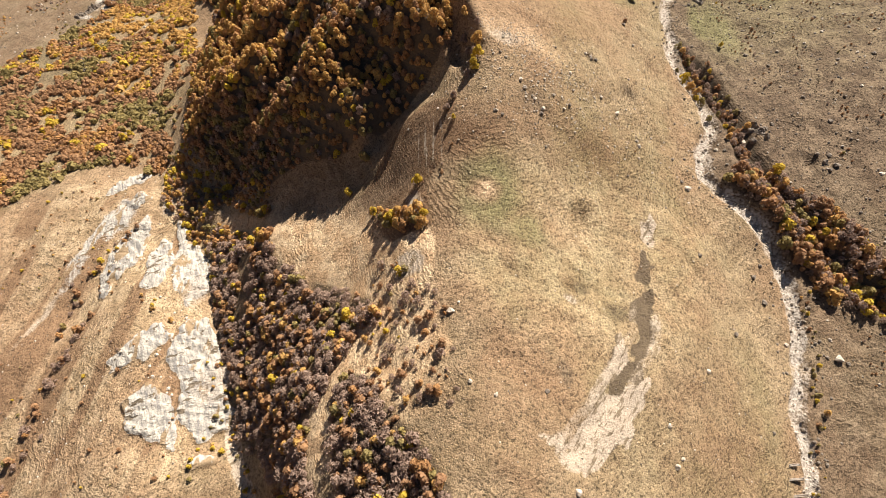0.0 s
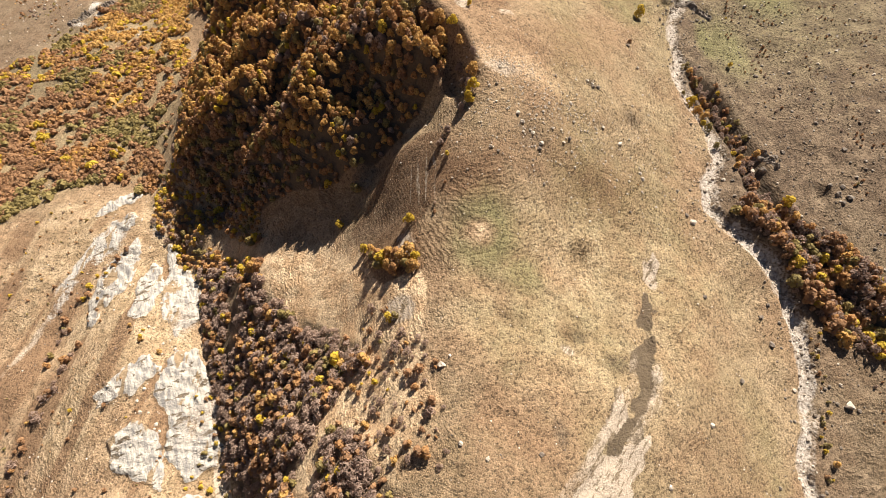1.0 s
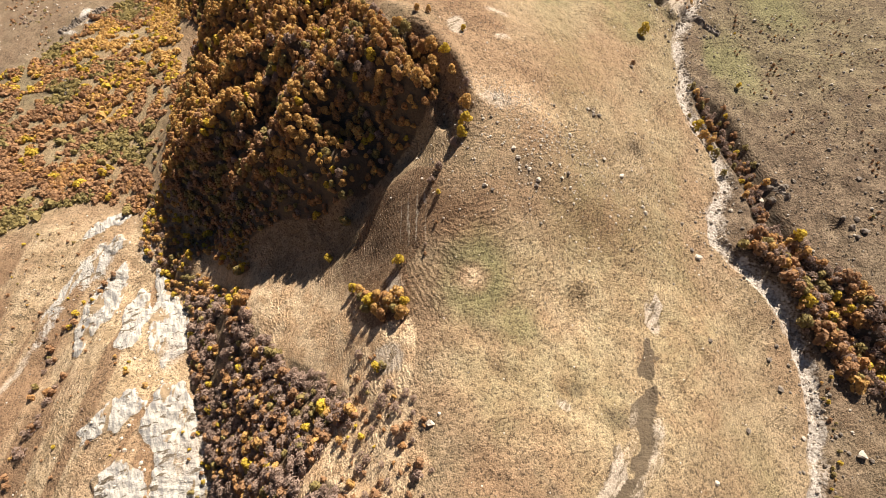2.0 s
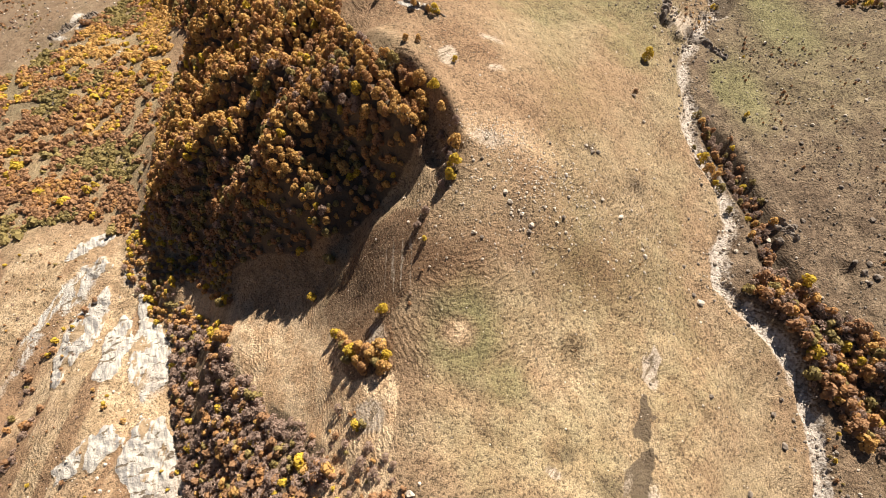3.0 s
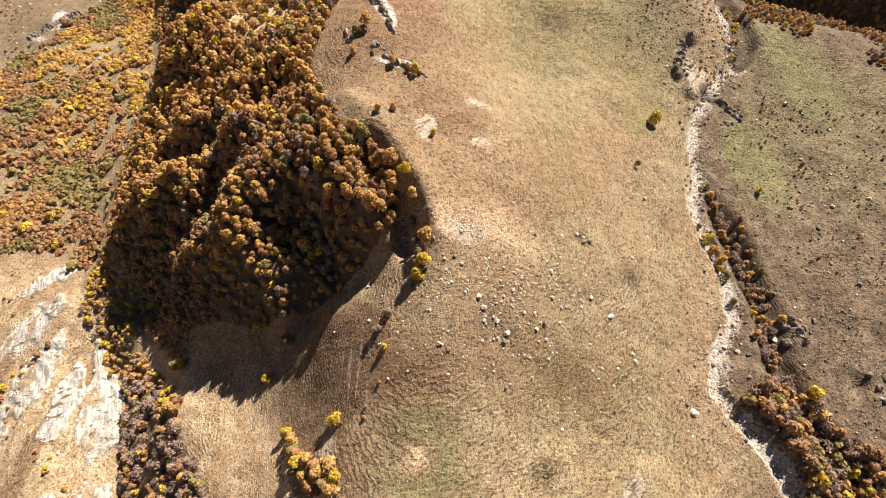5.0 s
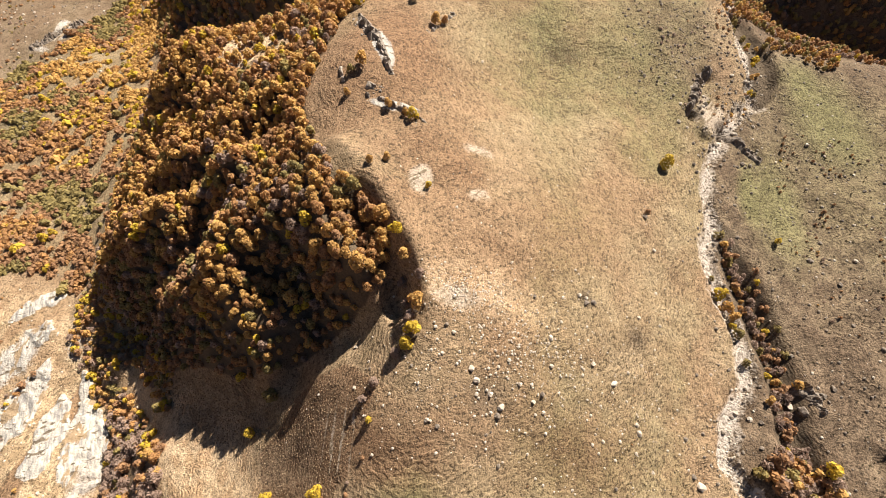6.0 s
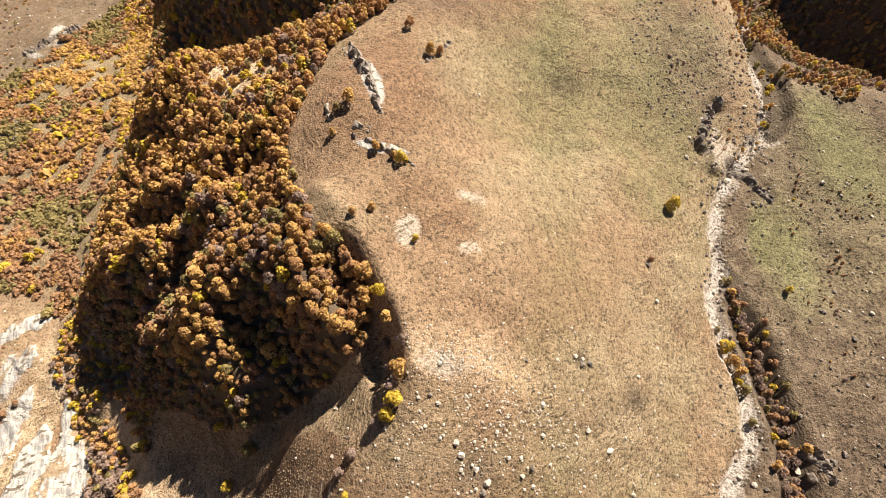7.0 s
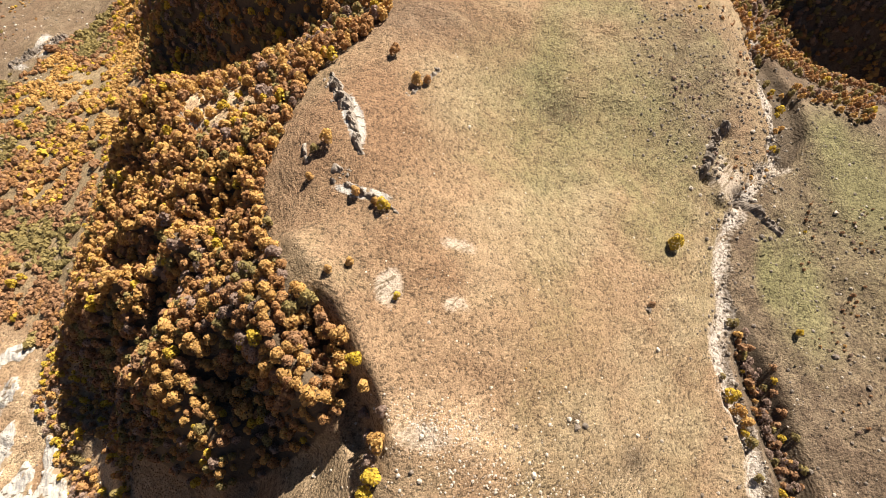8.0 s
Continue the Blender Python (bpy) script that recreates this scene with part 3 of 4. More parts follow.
green = most(0.45 * inside([(0, 130), (4, 90), (30, 50), (100, 60), (140, 130), (100, 150), (40, 150)], 12) * (0.8 + 1.2 * fbm(X, Y, 30, 3)), 0.66 * inside([(20, 300), (60, 290), (120, 270), (140, 300), (160, 420), (60, 430)], 18) * (0.75 + 1.2 * fbm(X, Y, 30, 3)), 0.62 * inside(MEADOW, 12) * (0.55 + 0.9 * fbm(X, Y, 50, 3)) * step(30, 60, X), 0.84 * spot(20, 127, 16, 19), 0.66 * spot(34, 112, 13, 13), 0.75 * spot(178, 285, 17, 36), 0.75 * spot(215, 340, 26, 40, 20), 0.42 * spot(225, 310, 80, 90), 0.9 * spot(166, 288, 7, 20), 0.8 * spot(205, 362, 14, 22), 0.6 * spot(100, 350, 45, 60), 0.5 * spot(50, 340, 40, 60), 0.4 * inside(VALLEY_BUSH, 10))
green = green * (1 - 0.9 * spot(17, 128, 6, 5))
ROUGH = [(4, 172), (1, 160), (-1, 152), (-3, 144), (-10, 137), (-8, 127), (-5, 116), (-24, 114), (-34, 128), (-44, 150), (-30, 172), (-10, 180)]
heath = most(0.5 * spot(24, 40, 34, 40), 0.42 * spot(115, 45, 30, 44), 0.7 * inside(FAR_WOOD, 6), 0.8 * spot(20, 378, 50, 26), 0.7 * spot(-5, 400, 40, 40), 0.98 * step(-0.8, 0.8, within(ROUGH, X, Y) + 4 * fbm(X, Y, 7, 3)), 0.4 * inside(VALLEY_BUSH, 12), 0.75 * step(0.0, 0.10, fbm(X - 0.19 * Y, Y * 0.17, 13, 3)) * step(-125, -150, X) * (1 - step(190, 250, Y)), 0.42 * spot(35, 205, 45, 50), 0.45 * spot(60, 245, 40, 40), 0.4 * spot(63, 131, 6, 6), 0.85 * spot(53, 90, 5, 5), 0.45 * spot(48, 165, 34, 19, -10), 0.8 * spot(72, 160, 18, 12), spot(-12, 300, 26, 44), 0.7 * spot(14, 255, 28, 28), 0.75 * spot(18, 150, 14, 12), spot(10, 150, 16, 8, -30))
# the wide spot below the knoll: brown scrub, also darkening its shaded foot
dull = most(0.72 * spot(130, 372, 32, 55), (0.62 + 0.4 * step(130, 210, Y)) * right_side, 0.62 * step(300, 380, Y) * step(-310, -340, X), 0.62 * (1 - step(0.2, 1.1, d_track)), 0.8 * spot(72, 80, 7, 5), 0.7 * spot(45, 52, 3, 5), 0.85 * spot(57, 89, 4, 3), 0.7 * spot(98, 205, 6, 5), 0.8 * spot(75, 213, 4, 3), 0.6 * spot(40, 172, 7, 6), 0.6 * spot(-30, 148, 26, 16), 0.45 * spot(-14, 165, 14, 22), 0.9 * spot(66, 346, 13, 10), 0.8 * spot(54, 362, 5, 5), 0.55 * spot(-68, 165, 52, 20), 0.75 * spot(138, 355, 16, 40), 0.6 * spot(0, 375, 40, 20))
# straw on the rough slope also paints in light that its angle loses
straw = most(0.36 * inside(VALLEY_BUSH, 12), 0.6 * spot(17, 128, 5.5, 4.5), 0.9 * step(-1, 1, within([(-6, 116), (-4, 100), (-6, 88), (2, 60), (-16, 50), (-40, 74), (-60, 100), (-78, 122), (-94, 146), (-60, 150), (-34, 128), (-24, 114)], X, Y) + 6 * fbm(X, Y, 12, 3)), 0.34 * inside([(-2, 130), (4, 90), (30, 50), (100, 60), (140, 130), (100, 150), (40, 150)], 16), 0.9 * spot(-90, 326, 16, 16), 0.34 * step(0.2, 0.9, left_side) * step(-120, -135, X) * (1 - step(215, 300, Y - 0.25 * (X + 250))), spot(-70, 138, 24, 24), spot(-56, 112, 18, 26), spot(-35, 80, 24, 46), spot(-48, 120, 26, 26), 0.7 * spot(-95, 168, 14, 8), 0.5 * spot(28, 205, 20, 12), 0.8 * spot(-50, 36, 8, 16), spot(-126, 171, 30, 5, -28), spot(-92, 152, 16, 8, -35), spot(-117, 127, 6, 18), spot(-22, 70, 18, 30), 0.6 * spot(40, 205, 26, 10, -12))
pale = most(step(-3.0, 2.0, within(FAN, X, Y) + 9 * fbm(X, Y, 9, 3)) * (1.15 - 3.6 * np.abs(fbm((X - Y) * 0.7, (X + Y) * 0.22, 5, 3))), 0.9 * spot(95, 122, 3, 7, 10), 0.85 * spot(-16, 100, 8, 7), 0.7 * spot(51, 83, 4, 2.5, -30), 0.75 * spot(-8, 155, 9, 16) * step(0.2, 0.7, np.sin(X * 1.9 + 9 * fbm(X, Y, 14, 3))), 0.8 * spot(10, 242, 5, 7), 0.5 * (1 - step(1.5, 4.5, np.abs(d_mud - 5))) * step(0.3, 0.5, s_mud), 0.62 * step(-2, 1, within([(71, 72), (73, 60), (64, 51), (57, 49), (65, 60)], X, Y)), 0.75 * step(-1.5, 1, within([(98, 133), (101, 128), (95, 116), (91, 120)], X, Y)), 0.6 * spot(30, 262, 8, 4), 0.55 * spot(32, 240, 8, 5), 0.7 * spot(-15, 128, 6, 8), 0.85 * (1 - step(2.0, 6.5, d_creek + 5 * fbm(X, Y, 8, 3))) * step(70, 55, Y), 0.55 * spot(-250, 120, 4, 34, -18), 0.5 * spot(28, 200, 18, 7), 0.62 * spot(148, 330, 12, 14))
rock = most(slabs(X, Y), 0.60 * spot(-222, 192, 14, 28, -15), 0.5 * spot(-190, 200, 16, 14), 0.5 * spot(-240, 150, 8, 34, -18), 0.6 * spot(-372, 500, 14, 26, 20), 0.55 * spot(-378, 470, 16, 8), 0.6 * spot(-335, 380, 7, 16, 25), 0.7 * spot(-92, 312, 6, 9), 0.66 * spot(-235, 180, 6, 40, -20), 0.85 * spot(-14, 304, 4, 17, 22), 0.8 * spot(-4, 274, 12, 2.5), 0.58 * spot(-350, 420, 8, 20))
braid = np.abs(fbm(X, Y * 0.6, 8, 3))
# the last two spots put the cliff's less lit side into grey stone
gravel = most((1 - step(0.9, 3.4, (d_stream + 8 * fbm(X, Y, 8, 3)) * (0.85 + 1.2 * step(130, 230, Y)))) * (0.62 + 0.55 * step(0.02, 0.07, braid)), 0.5 * (1 - step(3, 7.5, d_stream + 5 * fbm(X + 40, Y, 7, 3))), 0.6 * spot(-128, 78, 10, 20, -20), 0.6 * spot(-152, 132, 8, 14))
WET = [
    [(91, 95), (92, 88), (88, 81), (89, 74), (81, 62), (75, 53), (66, 44), (62, 46), (65, 53), (73, 61), (79, 70), (78, 82), (84, 90)],
    [(91, 116), (93, 108), (90, 97), (84, 95), (82, 101), (88, 106)],
    [(66, 66), (71, 70), (70, 60), (63, 53), (62, 58)],
]
wet = np.zeros(len(X))
for area in WET:
    wet = np.maximum(wet, step(-2.6, 2.6, within(area, X, Y) - 0.2 + 9 * fbm(X, Y, 5, 3)))
litter = most(inside(KNOLL, 3) * (1 - inside(PLATEAU, 3)), inside(BACK_SPUR, 4), 0.55 * inside(BUSH_SLOPE, 4), 0.8 * inside(BUSH_FOOT, 3), 0.6 * inside(BUSH_EDGE, 3), 0.9 * inside(GULLY_WOOD, 3), 0.4 * inside(FAR_WOOD, 5), 0.85 * (1 - step(3, 9, d_gully)), wet, 0.8 * (1 - step(5, 11, d_cut)), 0.4 * inside(BUSH_STRIP, 3))
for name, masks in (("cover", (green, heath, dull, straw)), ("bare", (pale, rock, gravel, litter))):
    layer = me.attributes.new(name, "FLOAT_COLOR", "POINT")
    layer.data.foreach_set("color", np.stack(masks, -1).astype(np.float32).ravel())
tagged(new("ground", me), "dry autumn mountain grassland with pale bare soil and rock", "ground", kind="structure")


# ---- trees and shrubs ----
TREE_CROWNS = [crown_shape(40 + i, 3.2, 7.6, 11, 420, 0.36, low=0.26, shaggy_by=0.4) for i in range(5)]
SHRUB_CROWNS = [crown_shape(60 + i, 1.9, 3.2, 7, 130, 0.32, low=0.14, shaggy_by=0.4) for i in range(4)]
TWIG_CROWNS = [crown_shape(80 + i, 2.0, 2.9, 8, 130, 0.44, narrow=0.34, low=0.12, shaggy_by=0.6) for i in range(4)]
LOW_CROWNS = [crown_shape(90 + i, 2.5, 1.9, 6, 44, 0.62, low=0.1, shaggy_by=0.25) for i in range(4)]
TREE_STEMS = [stem_shape(20 + i, 6.0, 0.22, 4) for i in range(3)]
SHRUB_STEMS = [stem_shape(30 + i, 2.2, 0.09, 4) for i in range(3)]
made = {}


def growth(kind, leaf, shape, x, y, turn, s, label, group=""):
    """One tree or shrub with its stem and crown, standing on the ground."""
    key = (kind, leaf, shape)
    crowns, stems = (TREE_CROWNS, TREE_STEMS) if kind == "tree" else (TWIG_CROWNS if leaf == "grey" else SHRUB_CROWNS, SHRUB_STEMS)
    if key not in made:
        made[key] = (mesh_of("crown", *crowns[shape % len(crowns)], [LEAVES[leaf]]), mesh_of("trunk", *stems[shape % 3], [M_BARK], smooth=True))
    o = new(kind)
    o.matrix_world = pose(x, y, float(on_sheet(x, y)) - 0.1, 0, 0, math.degrees(turn)) @ Matrix.Scale(s, 4)
    part("trunk" if kind == "tree" else "stem", made[key][1], o)
    part("crown", made[key][0], o)
    return tagged(o, label, kind, group)


WORDS = {"gold": "golden autumn", "yellow": "bright yellow autumn", "orange": "orange-brown autumn", "rust": "rust-brown autumn", "olive": "dull olive-green", "grey": "bare grey-brown"}


def choose(r, weights, lean=0.0, clump=False):
    """A kind of leaf by weight, in the order gold, yellow, orange, rust, olive, grey; lean shifts it where one kind gathers."""
    mixed = r.rand()
    if abs(lean) > 0 and clump:
        mixed = 0.5 + 0.35 * (mixed - 0.5)
    return int(np.searchsorted(np.cumsum(weights) / sum(weights), min(max(mixed + lean, 0.0), 0.999)))


def plant(seed, places, weights, size, shapes, clumped=1.0):
    """Rows for gathered(): turn, scale, shape and leaf for each place."""
    r = np.random.RandomState(seed)
    z = on_sheet(places[:, 0], places[:, 1])
    leans = fbm(places[:, 0], places[:, 1], 34, 3) * clumped
    return [(x, y, h - 0.1, r.rand() * 6.28, size[0] + (size[1] - size[0]) * r.rand() ** 1.5, r.randint(shapes), choose(r, weights, lean, clumped > 2)) for (x, y), h, lean in zip(places, z, leans)]


FOREST = (0.34, 0.05, 0.31, 0.12, 0.12, 0.06)
knoll = scatter(5, KNOLL, 3.7, lambda x, y: within(PLATEAU, x, y) < 5.0 + 24 * fbm(x, y, 10, 2))
rows = plant(6, knoll, FOREST, (0.58, 1.05), 5)
# low trees take darker leaf kinds, which also deepens shade on the knoll's front
low = np.random.RandomState(7)
rows = [(*row[:6], choose(low, (0.02, 0.0, 0.12, 0.42, 0.30, 0.14))) if row[2] < 62 + 12 * low.normal() and row[1] < 240 else row for row in rows]
rows = [(*row[:4], row[4] * (0.72 if row[1] < 203 else 1.0), *row[5:]) for row in rows]
near = sorted(range(len(rows)), key=lambda i: math.hypot(rows[i][0] + 20, rows[i][1] - 205))
for i in near[:300]:
    x, y, z, turn, s, k, m = rows[i]
    leaf = KINDS[m]
    growth("tree", leaf, k, x, y, turn, s, WORDS[leaf] + " tree in dense forest on the steep knoll", "trees of the knoll forest")
FULL = [crown_shape(50 + i, 3.2, 7.6, 11, 190, 0.52, low=0.26, shaggy_by=0.35) for i in range(5)] + SHRUB_CROWNS + TWIG_CROWNS + LOW_CROWNS + [crown_shape(110 + i, 3.2, 7.6, 9, 90, 0.72, low=0.28) for i in range(4)]
LEAF_LIST = [LEAVES[k] for k in KINDS]
gathered("forest", FULL, [rows[i] for i in near[300:]], LEAF_LIST, "dense orange and golden autumn forest on the knoll", "forest")
beyond = scatter(14, FAR_WOOD, 5.4, lambda x, y: (y > np.interp(x, [170, 255, 340, 500], [470, 502, 492, 470])) & (y < 660))
gathered("forest", [crown_shape(120 + i, 3.2, 7.6, 6, 40, 1.0, low=0.28) for i in range(3)], [(x, y, z, t, s, k % 3, m) for x, y, z, t, s, k, m in plant(15, beyond, (0.03, 0.0, 0.06, 0.2, 0.5, 0.21), (0.6, 0.95), 3)], LEAF_LIST, "shaded woodland on the far side of the valley", "forest")
back = scatter(8, BACK_SPUR, 4.8)
gathered("forest", FULL, [(x, y, z, t, s, 17 + k % 4, m) for x, y, z, t, s, k, m in plant(9, back, (0.18, 0.05, 0.18, 0.14, 0.35, 0.1), (0.55, 1.0), 5)], LEAF_LIST, "dense shaded autumn forest on the spur behind", "forest")
far = scatter(10, FAR_WOOD, 3.9, lambda x, y: (fbm(x, y, 24, 3) > -0.10) & (y < np.interp(x, [170, 255, 340, 500], [470, 502, 492, 470]) + 26 * fbm(x, y, 30, 3)))
gathered("forest", FULL, [(x, y, z, t, s, 17 + k % 4, m) for x, y, z, t, s, k, m in plant(11, far, (0.18, 0.03, 0.22, 0.25, 0.24, 0.08), (0.4, 0.75), 5)], LEAF_LIST, "autumn woodland on the slopes of the far valley", "forest")


def shrubs(seed, area, pitch, weights, size, named, label, group, focus, gaps=None):
    """Shrubs in an outline: those nearest the focus as things, the rest gathered."""
    r = np.random.RandomState(seed)
    rows = plant(seed + 1, scatter(seed, area, pitch, gaps), weights, size, 4, 3.0 if named < 0 else 0.3)
    rows = [(x, y, z, t, s, 5 + k + (4 if KINDS[m] == "grey" else 0), m) for x, y, z, t, s, k, m in rows]
    if named < 0:
        rows, named = [(x, y, z, t, s, 13 + k % 4, m) for x, y, z, t, s, k, m in rows], 0
    order = sorted(range(len(rows)), key=lambda i: math.hypot(rows[i][0] - focus[0], rows[i][1] - focus[1]))
    for i in order[:named]:
        x, y, z, t, s, k, m = rows[i]
        growth("shrub", KINDS[m], int(k - 5) % 4, x, y, t, s, WORDS[KINDS[m]] + " shrub " + label, group)
    if order[named:]:
        gathered("shrubs", FULL, [rows[i] for i in order[named:]], LEAF_LIST, "dense autumn shrubs " + label, "shrubs")


GREYISH = (0.05, 0.02, 0.06, 0.16, 0.06, 0.65)
shrubs(20, BUSH_SLOPE, 3.0, GREYISH, (1.0, 2.0), 60, "on the slope above the dry creek", "shrubs on the slope", (-60, 60), lambda x, y: (within(BUSH_SLOPE, x, y) > 40 * (fbm(x, y, 22, 3) - 0.05)) & (fbm(x + 5, y, 11, 2) > -0.13) & (along([(-122, 142), (-114, 128), (-117, 112)], x, y)[0] > 4.5))
shrubs(24, BUSH_FOOT, 3.1, GREYISH, (0.8, 1.9), 30, "at the foot of the meadow", "shrubs below the meadow", (-15, 30), lambda x, y: within(BUSH_FOOT, x, y) > 46 * (fbm(x, y, 18, 3) - 0.02))
shrubs(28, BUSH_EDGE, 3.6, (0.04, 0.05, 0.06, 0.2, 0.1, 0.6), (0.7, 1.5), 15, "beside the dense thicket", "shrubs on the slope", (-50, 80), lambda x, y: fbm(x, y, 14, 2) > -0.06)
shrubs(32, [(-30, 110), (0, 82), (4, 40), (-22, 45), (-36, 70)], 4.7, (0.05, 0.08, 0.1, 0.3, 0.07, 0.42), (0.4, 1.35), 25, "scattered over dry grass", "shrubs on the slope", (-15, 70))
shrubs(36, BUSH_STRIP, 3.8, (0.25, 0.2, 0.12, 0.13, 0.1, 0.2), (0.7, 1.5), 20, "along the foot of the knoll", "shrubs below the knoll", (-110, 160), lambda x, y: along([(-146, 186), (-126, 171), (-101, 159), (-80, 146)], x, y)[0] > 5.5)
shrubs(40, VALLEY_BUSH, 2.8, (0.36, 0.12, 0.20, 0.15, 0.17, 0.0), (0.75, 1.4), -1, "on the valley slope", "", (-250, 280), lambda x, y: (fbm(x, y, 12, 3) > -0.07) & (within(VALLEY_BUSH, x, y) > 70 * fbm(x + 9, y, 40, 4)) & (y > 372 + 120 * fbm(x, y + 40, 60, 3)))
shrubs(41, VALLEY_BUSH, 2.8, (0.08, 0.03, 0.24, 0.58, 0.07, 0.0), (0.7, 1.4), -1, "on the lower valley slope", "", (-250, 280), lambda x, y: (fbm(x, y, 12, 3) > -0.05) & (within(VALLEY_BUSH, x, y) > 70 * fbm(x + 9, y, 40, 4)) & (y <= 372 + 120 * fbm(x, y + 40, 60, 3)))
shrubs(42, VALLEY_BUSH, 13.0, (0.15, 0.10, 0.10, 0.30, 0.35, 0.0), (1.3, 2.2), -1, "standing out on the valley slope", "", (-250, 280), lambda x, y: fbm(x, y, 26, 3) > 0.0)
shrubs(44, GULLY_WOOD, 2.9, (0.07, 0.03, 0.10, 0.30, 0.10, 0.40), (0.8, 2.1), 20, "in the shaded side gully", "shrubs of the gully", (180, 135), lambda x, y: within(GULLY_WOOD, x, y) > 20 * (fbm(x, y, 16, 3) - 0.05))
shrubs(48, [(190, 60), (400, 60), (400, 330), (185, 330), (176, 250), (192, 170), (222, 125)], 3.3, (0.02, 0.01, 0.05, 0.55, 0.05, 0.32), (0.12, 0.5), 0, "scattered over the far pasture", "shrubs of the far pasture", (190, 220), lambda x, y: fbm(x, y, 9, 3) + 0.9 * fbm(x, y, 40, 2) > 0.07)
shrubs(50, [(80, 40), (135, 60), (150, 130), (120, 190), (110, 300), (60, 300), (40, 140)], 4.2, (0.0, 0.0, 0.02, 0.6, 0.1, 0.28), (0.08, 0.24), 0, "low and dark over the meadow", "", (100, 120), lambda x, y: fbm(x, y, 8, 2) + 0.8 * fbm(x, y, 40, 2) > 0.12)
shrubs(52, [(-420, 150), (-330, 190), (-240, 240), (-190, 120), (-130, 40), (-130, -20), (-420, -20)], 10.0, (0.1, 0.1, 0.1, 0.4, 0.1, 0.2), (0.3, 0.75), 0, "scattered over the dry valley slope", "shrubs of the valley slope", (-190, 110), lambda x, y: fbm(x, y, 30, 2) > 0.0)




def hedge(seed, line, pitch, spread, weights, size, label, group):
    """Shrubs growing in a row along a gully or a bank; with no group they are gathered."""
    r = np.random.RandomState(seed)
    rows = []
    for a, b in zip(line[:-1], line[1:]):
        n = max(1, int(math.hypot(b[0] - a[0], b[1] - a[1]) / pitch))
        for i in range(n):
            f, m = (i + r.rand()) / n, choose(r, weights)
            rows.append((a[0] + (b[0] - a[0]) * f + spread * r.normal(), a[1] + (b[1] - a[1]) * f + spread * r.normal(), r.randint(4), m, r.rand() * 6, size[0] + (size[1] - size[0]) * r.rand()))
    if group:
        for x, y, k, m, turn, s in rows:
            growth("shrub", KINDS[m], k, x, y, turn, s, WORDS[KINDS[m]] + " shrub " + label, group)
    else:
        gathered("shrubs", FULL, [(x, y, float(on_sheet(x, y)) - 0.1, turn, s, 5 + k + (4 if KINDS[m] == "grey" else 0), m) for x, y, k, m, turn, s in rows], LEAF_LIST, "dense autumn shrubs " + label, "shrubs")


shrubs(56, [(-520, 420), (-390, 440), (-330, 560), (-340, 680), (-560, 680)], 7.0, (0.05, 0.05, 0.15, 0.4, 0.15, 0.2), (0.35, 1.0), -1, "scattered over the far valley slope", "", (-400, 500), lambda x, y: fbm(x, y, 30, 3) > 0.03)
shrubs(58, [(100, 440), (176, 430), (172, 330), (150, 300), (130, 330), (110, 380)], 4.6, (0.02, 0.02, 0.1, 0.5, 0.06, 0.3), (0.2, 0.55), -1, "scattered over the upper slope", "", (150, 380), lambda x, y: fbm(x, y, 16, 3) > 0.06)
hedge(60, [(-214, 121), (-217, 89), (-223, 74), (-227, 45), (-233, 20)], 4.0, 2.0, (0.03, 0.08, 0.05, 0.24, 0.1, 0.5), (0.8, 1.7), "in a shallow gully", "")
hedge(62, [(-206, 180), (-219, 160), (-228, 135), (-234, 104)], 4.5, 2.2, (0.05, 0.15, 0.1, 0.4, 0.2, 0.1), (0.7, 1.6), "on a rocky rib", "shrubs of the valley slope")
hedge(64, [(150, 260), (158, 236), (162, 220), (165, 203), (164, 184), (168, 166)], 0.9, 2.4, (0.04, 0.05, 0.10, 0.36, 0.1, 0.35), (0.5, 1.4), "in the narrow side gully", "")
hedge(66, [(-160, 112), (-176, 122), (-182, 130)], 5.0, 2.0, (0.2, 0.5, 0.1, 0.1, 0.1, 0), (0.5, 1.0), "on top of the pale cliff", "shrubs of the cliff")
hedge(68, [(-118, 45), (-128, 30), (-122, 70), (-130, 95)], 4.5, 3.0, (0.1, 0.65, 0.05, 0.1, 0.1, 0), (0.5, 1.0), "between pale rock ribs", "shrubs of the cliff")
hedge(70, [(176, 352), (182, 372), (178, 396), (172, 418)], 5.0, 2.5, (0.3, 0.25, 0.2, 0.1, 0.15, 0), (0.7, 1.3), "beside the upper stream", "shrubs by the stream")
hedge(74, [(158, 12), (165, 36), (169, 54), (177, 84), (178, 108)], 3.2, 1.6, (0.08, 0.2, 0.05, 0.12, 0.5, 0.05), (0.25, 0.7), "on the bank of the stream bed", "shrubs by the stream")
shrubs(80, PLATEAU, 4.2, (0.4, 0.3, 0.15, 0.05, 0.1, 0.0), (0.5, 1.5), 0, "on the small plateau", "", (-88, 325), lambda x, y: fbm(x, y, 9, 2) > -0.04)
hedge(76, [(-154, 340), (-146, 347), (-136, 351), (-126, 354)], 2.6, 1.8, (0.25, 0.7, 0, 0, 0.05, 0), (1.2, 2.0), "on the rim of the knoll", "shrubs on the rim")
hedge(78, [(-118, 70), (-112, 50), (-104, 34), (-96, 20)], 3.2, 1.6, (0.2, 0.5, 0.05, 0.05, 0.2, 0), (0.4, 0.9), "along the dry creek", "shrubs of the cliff")
hedge(72, [(6, 150), (-4, 136), (-10, 141)], 5.0, 1.5, (0.1, 0.2, 0.1, 0.3, 0, 0.3), (0.3, 0.55), "at the edge of the meadow", "shrubs of the slope")

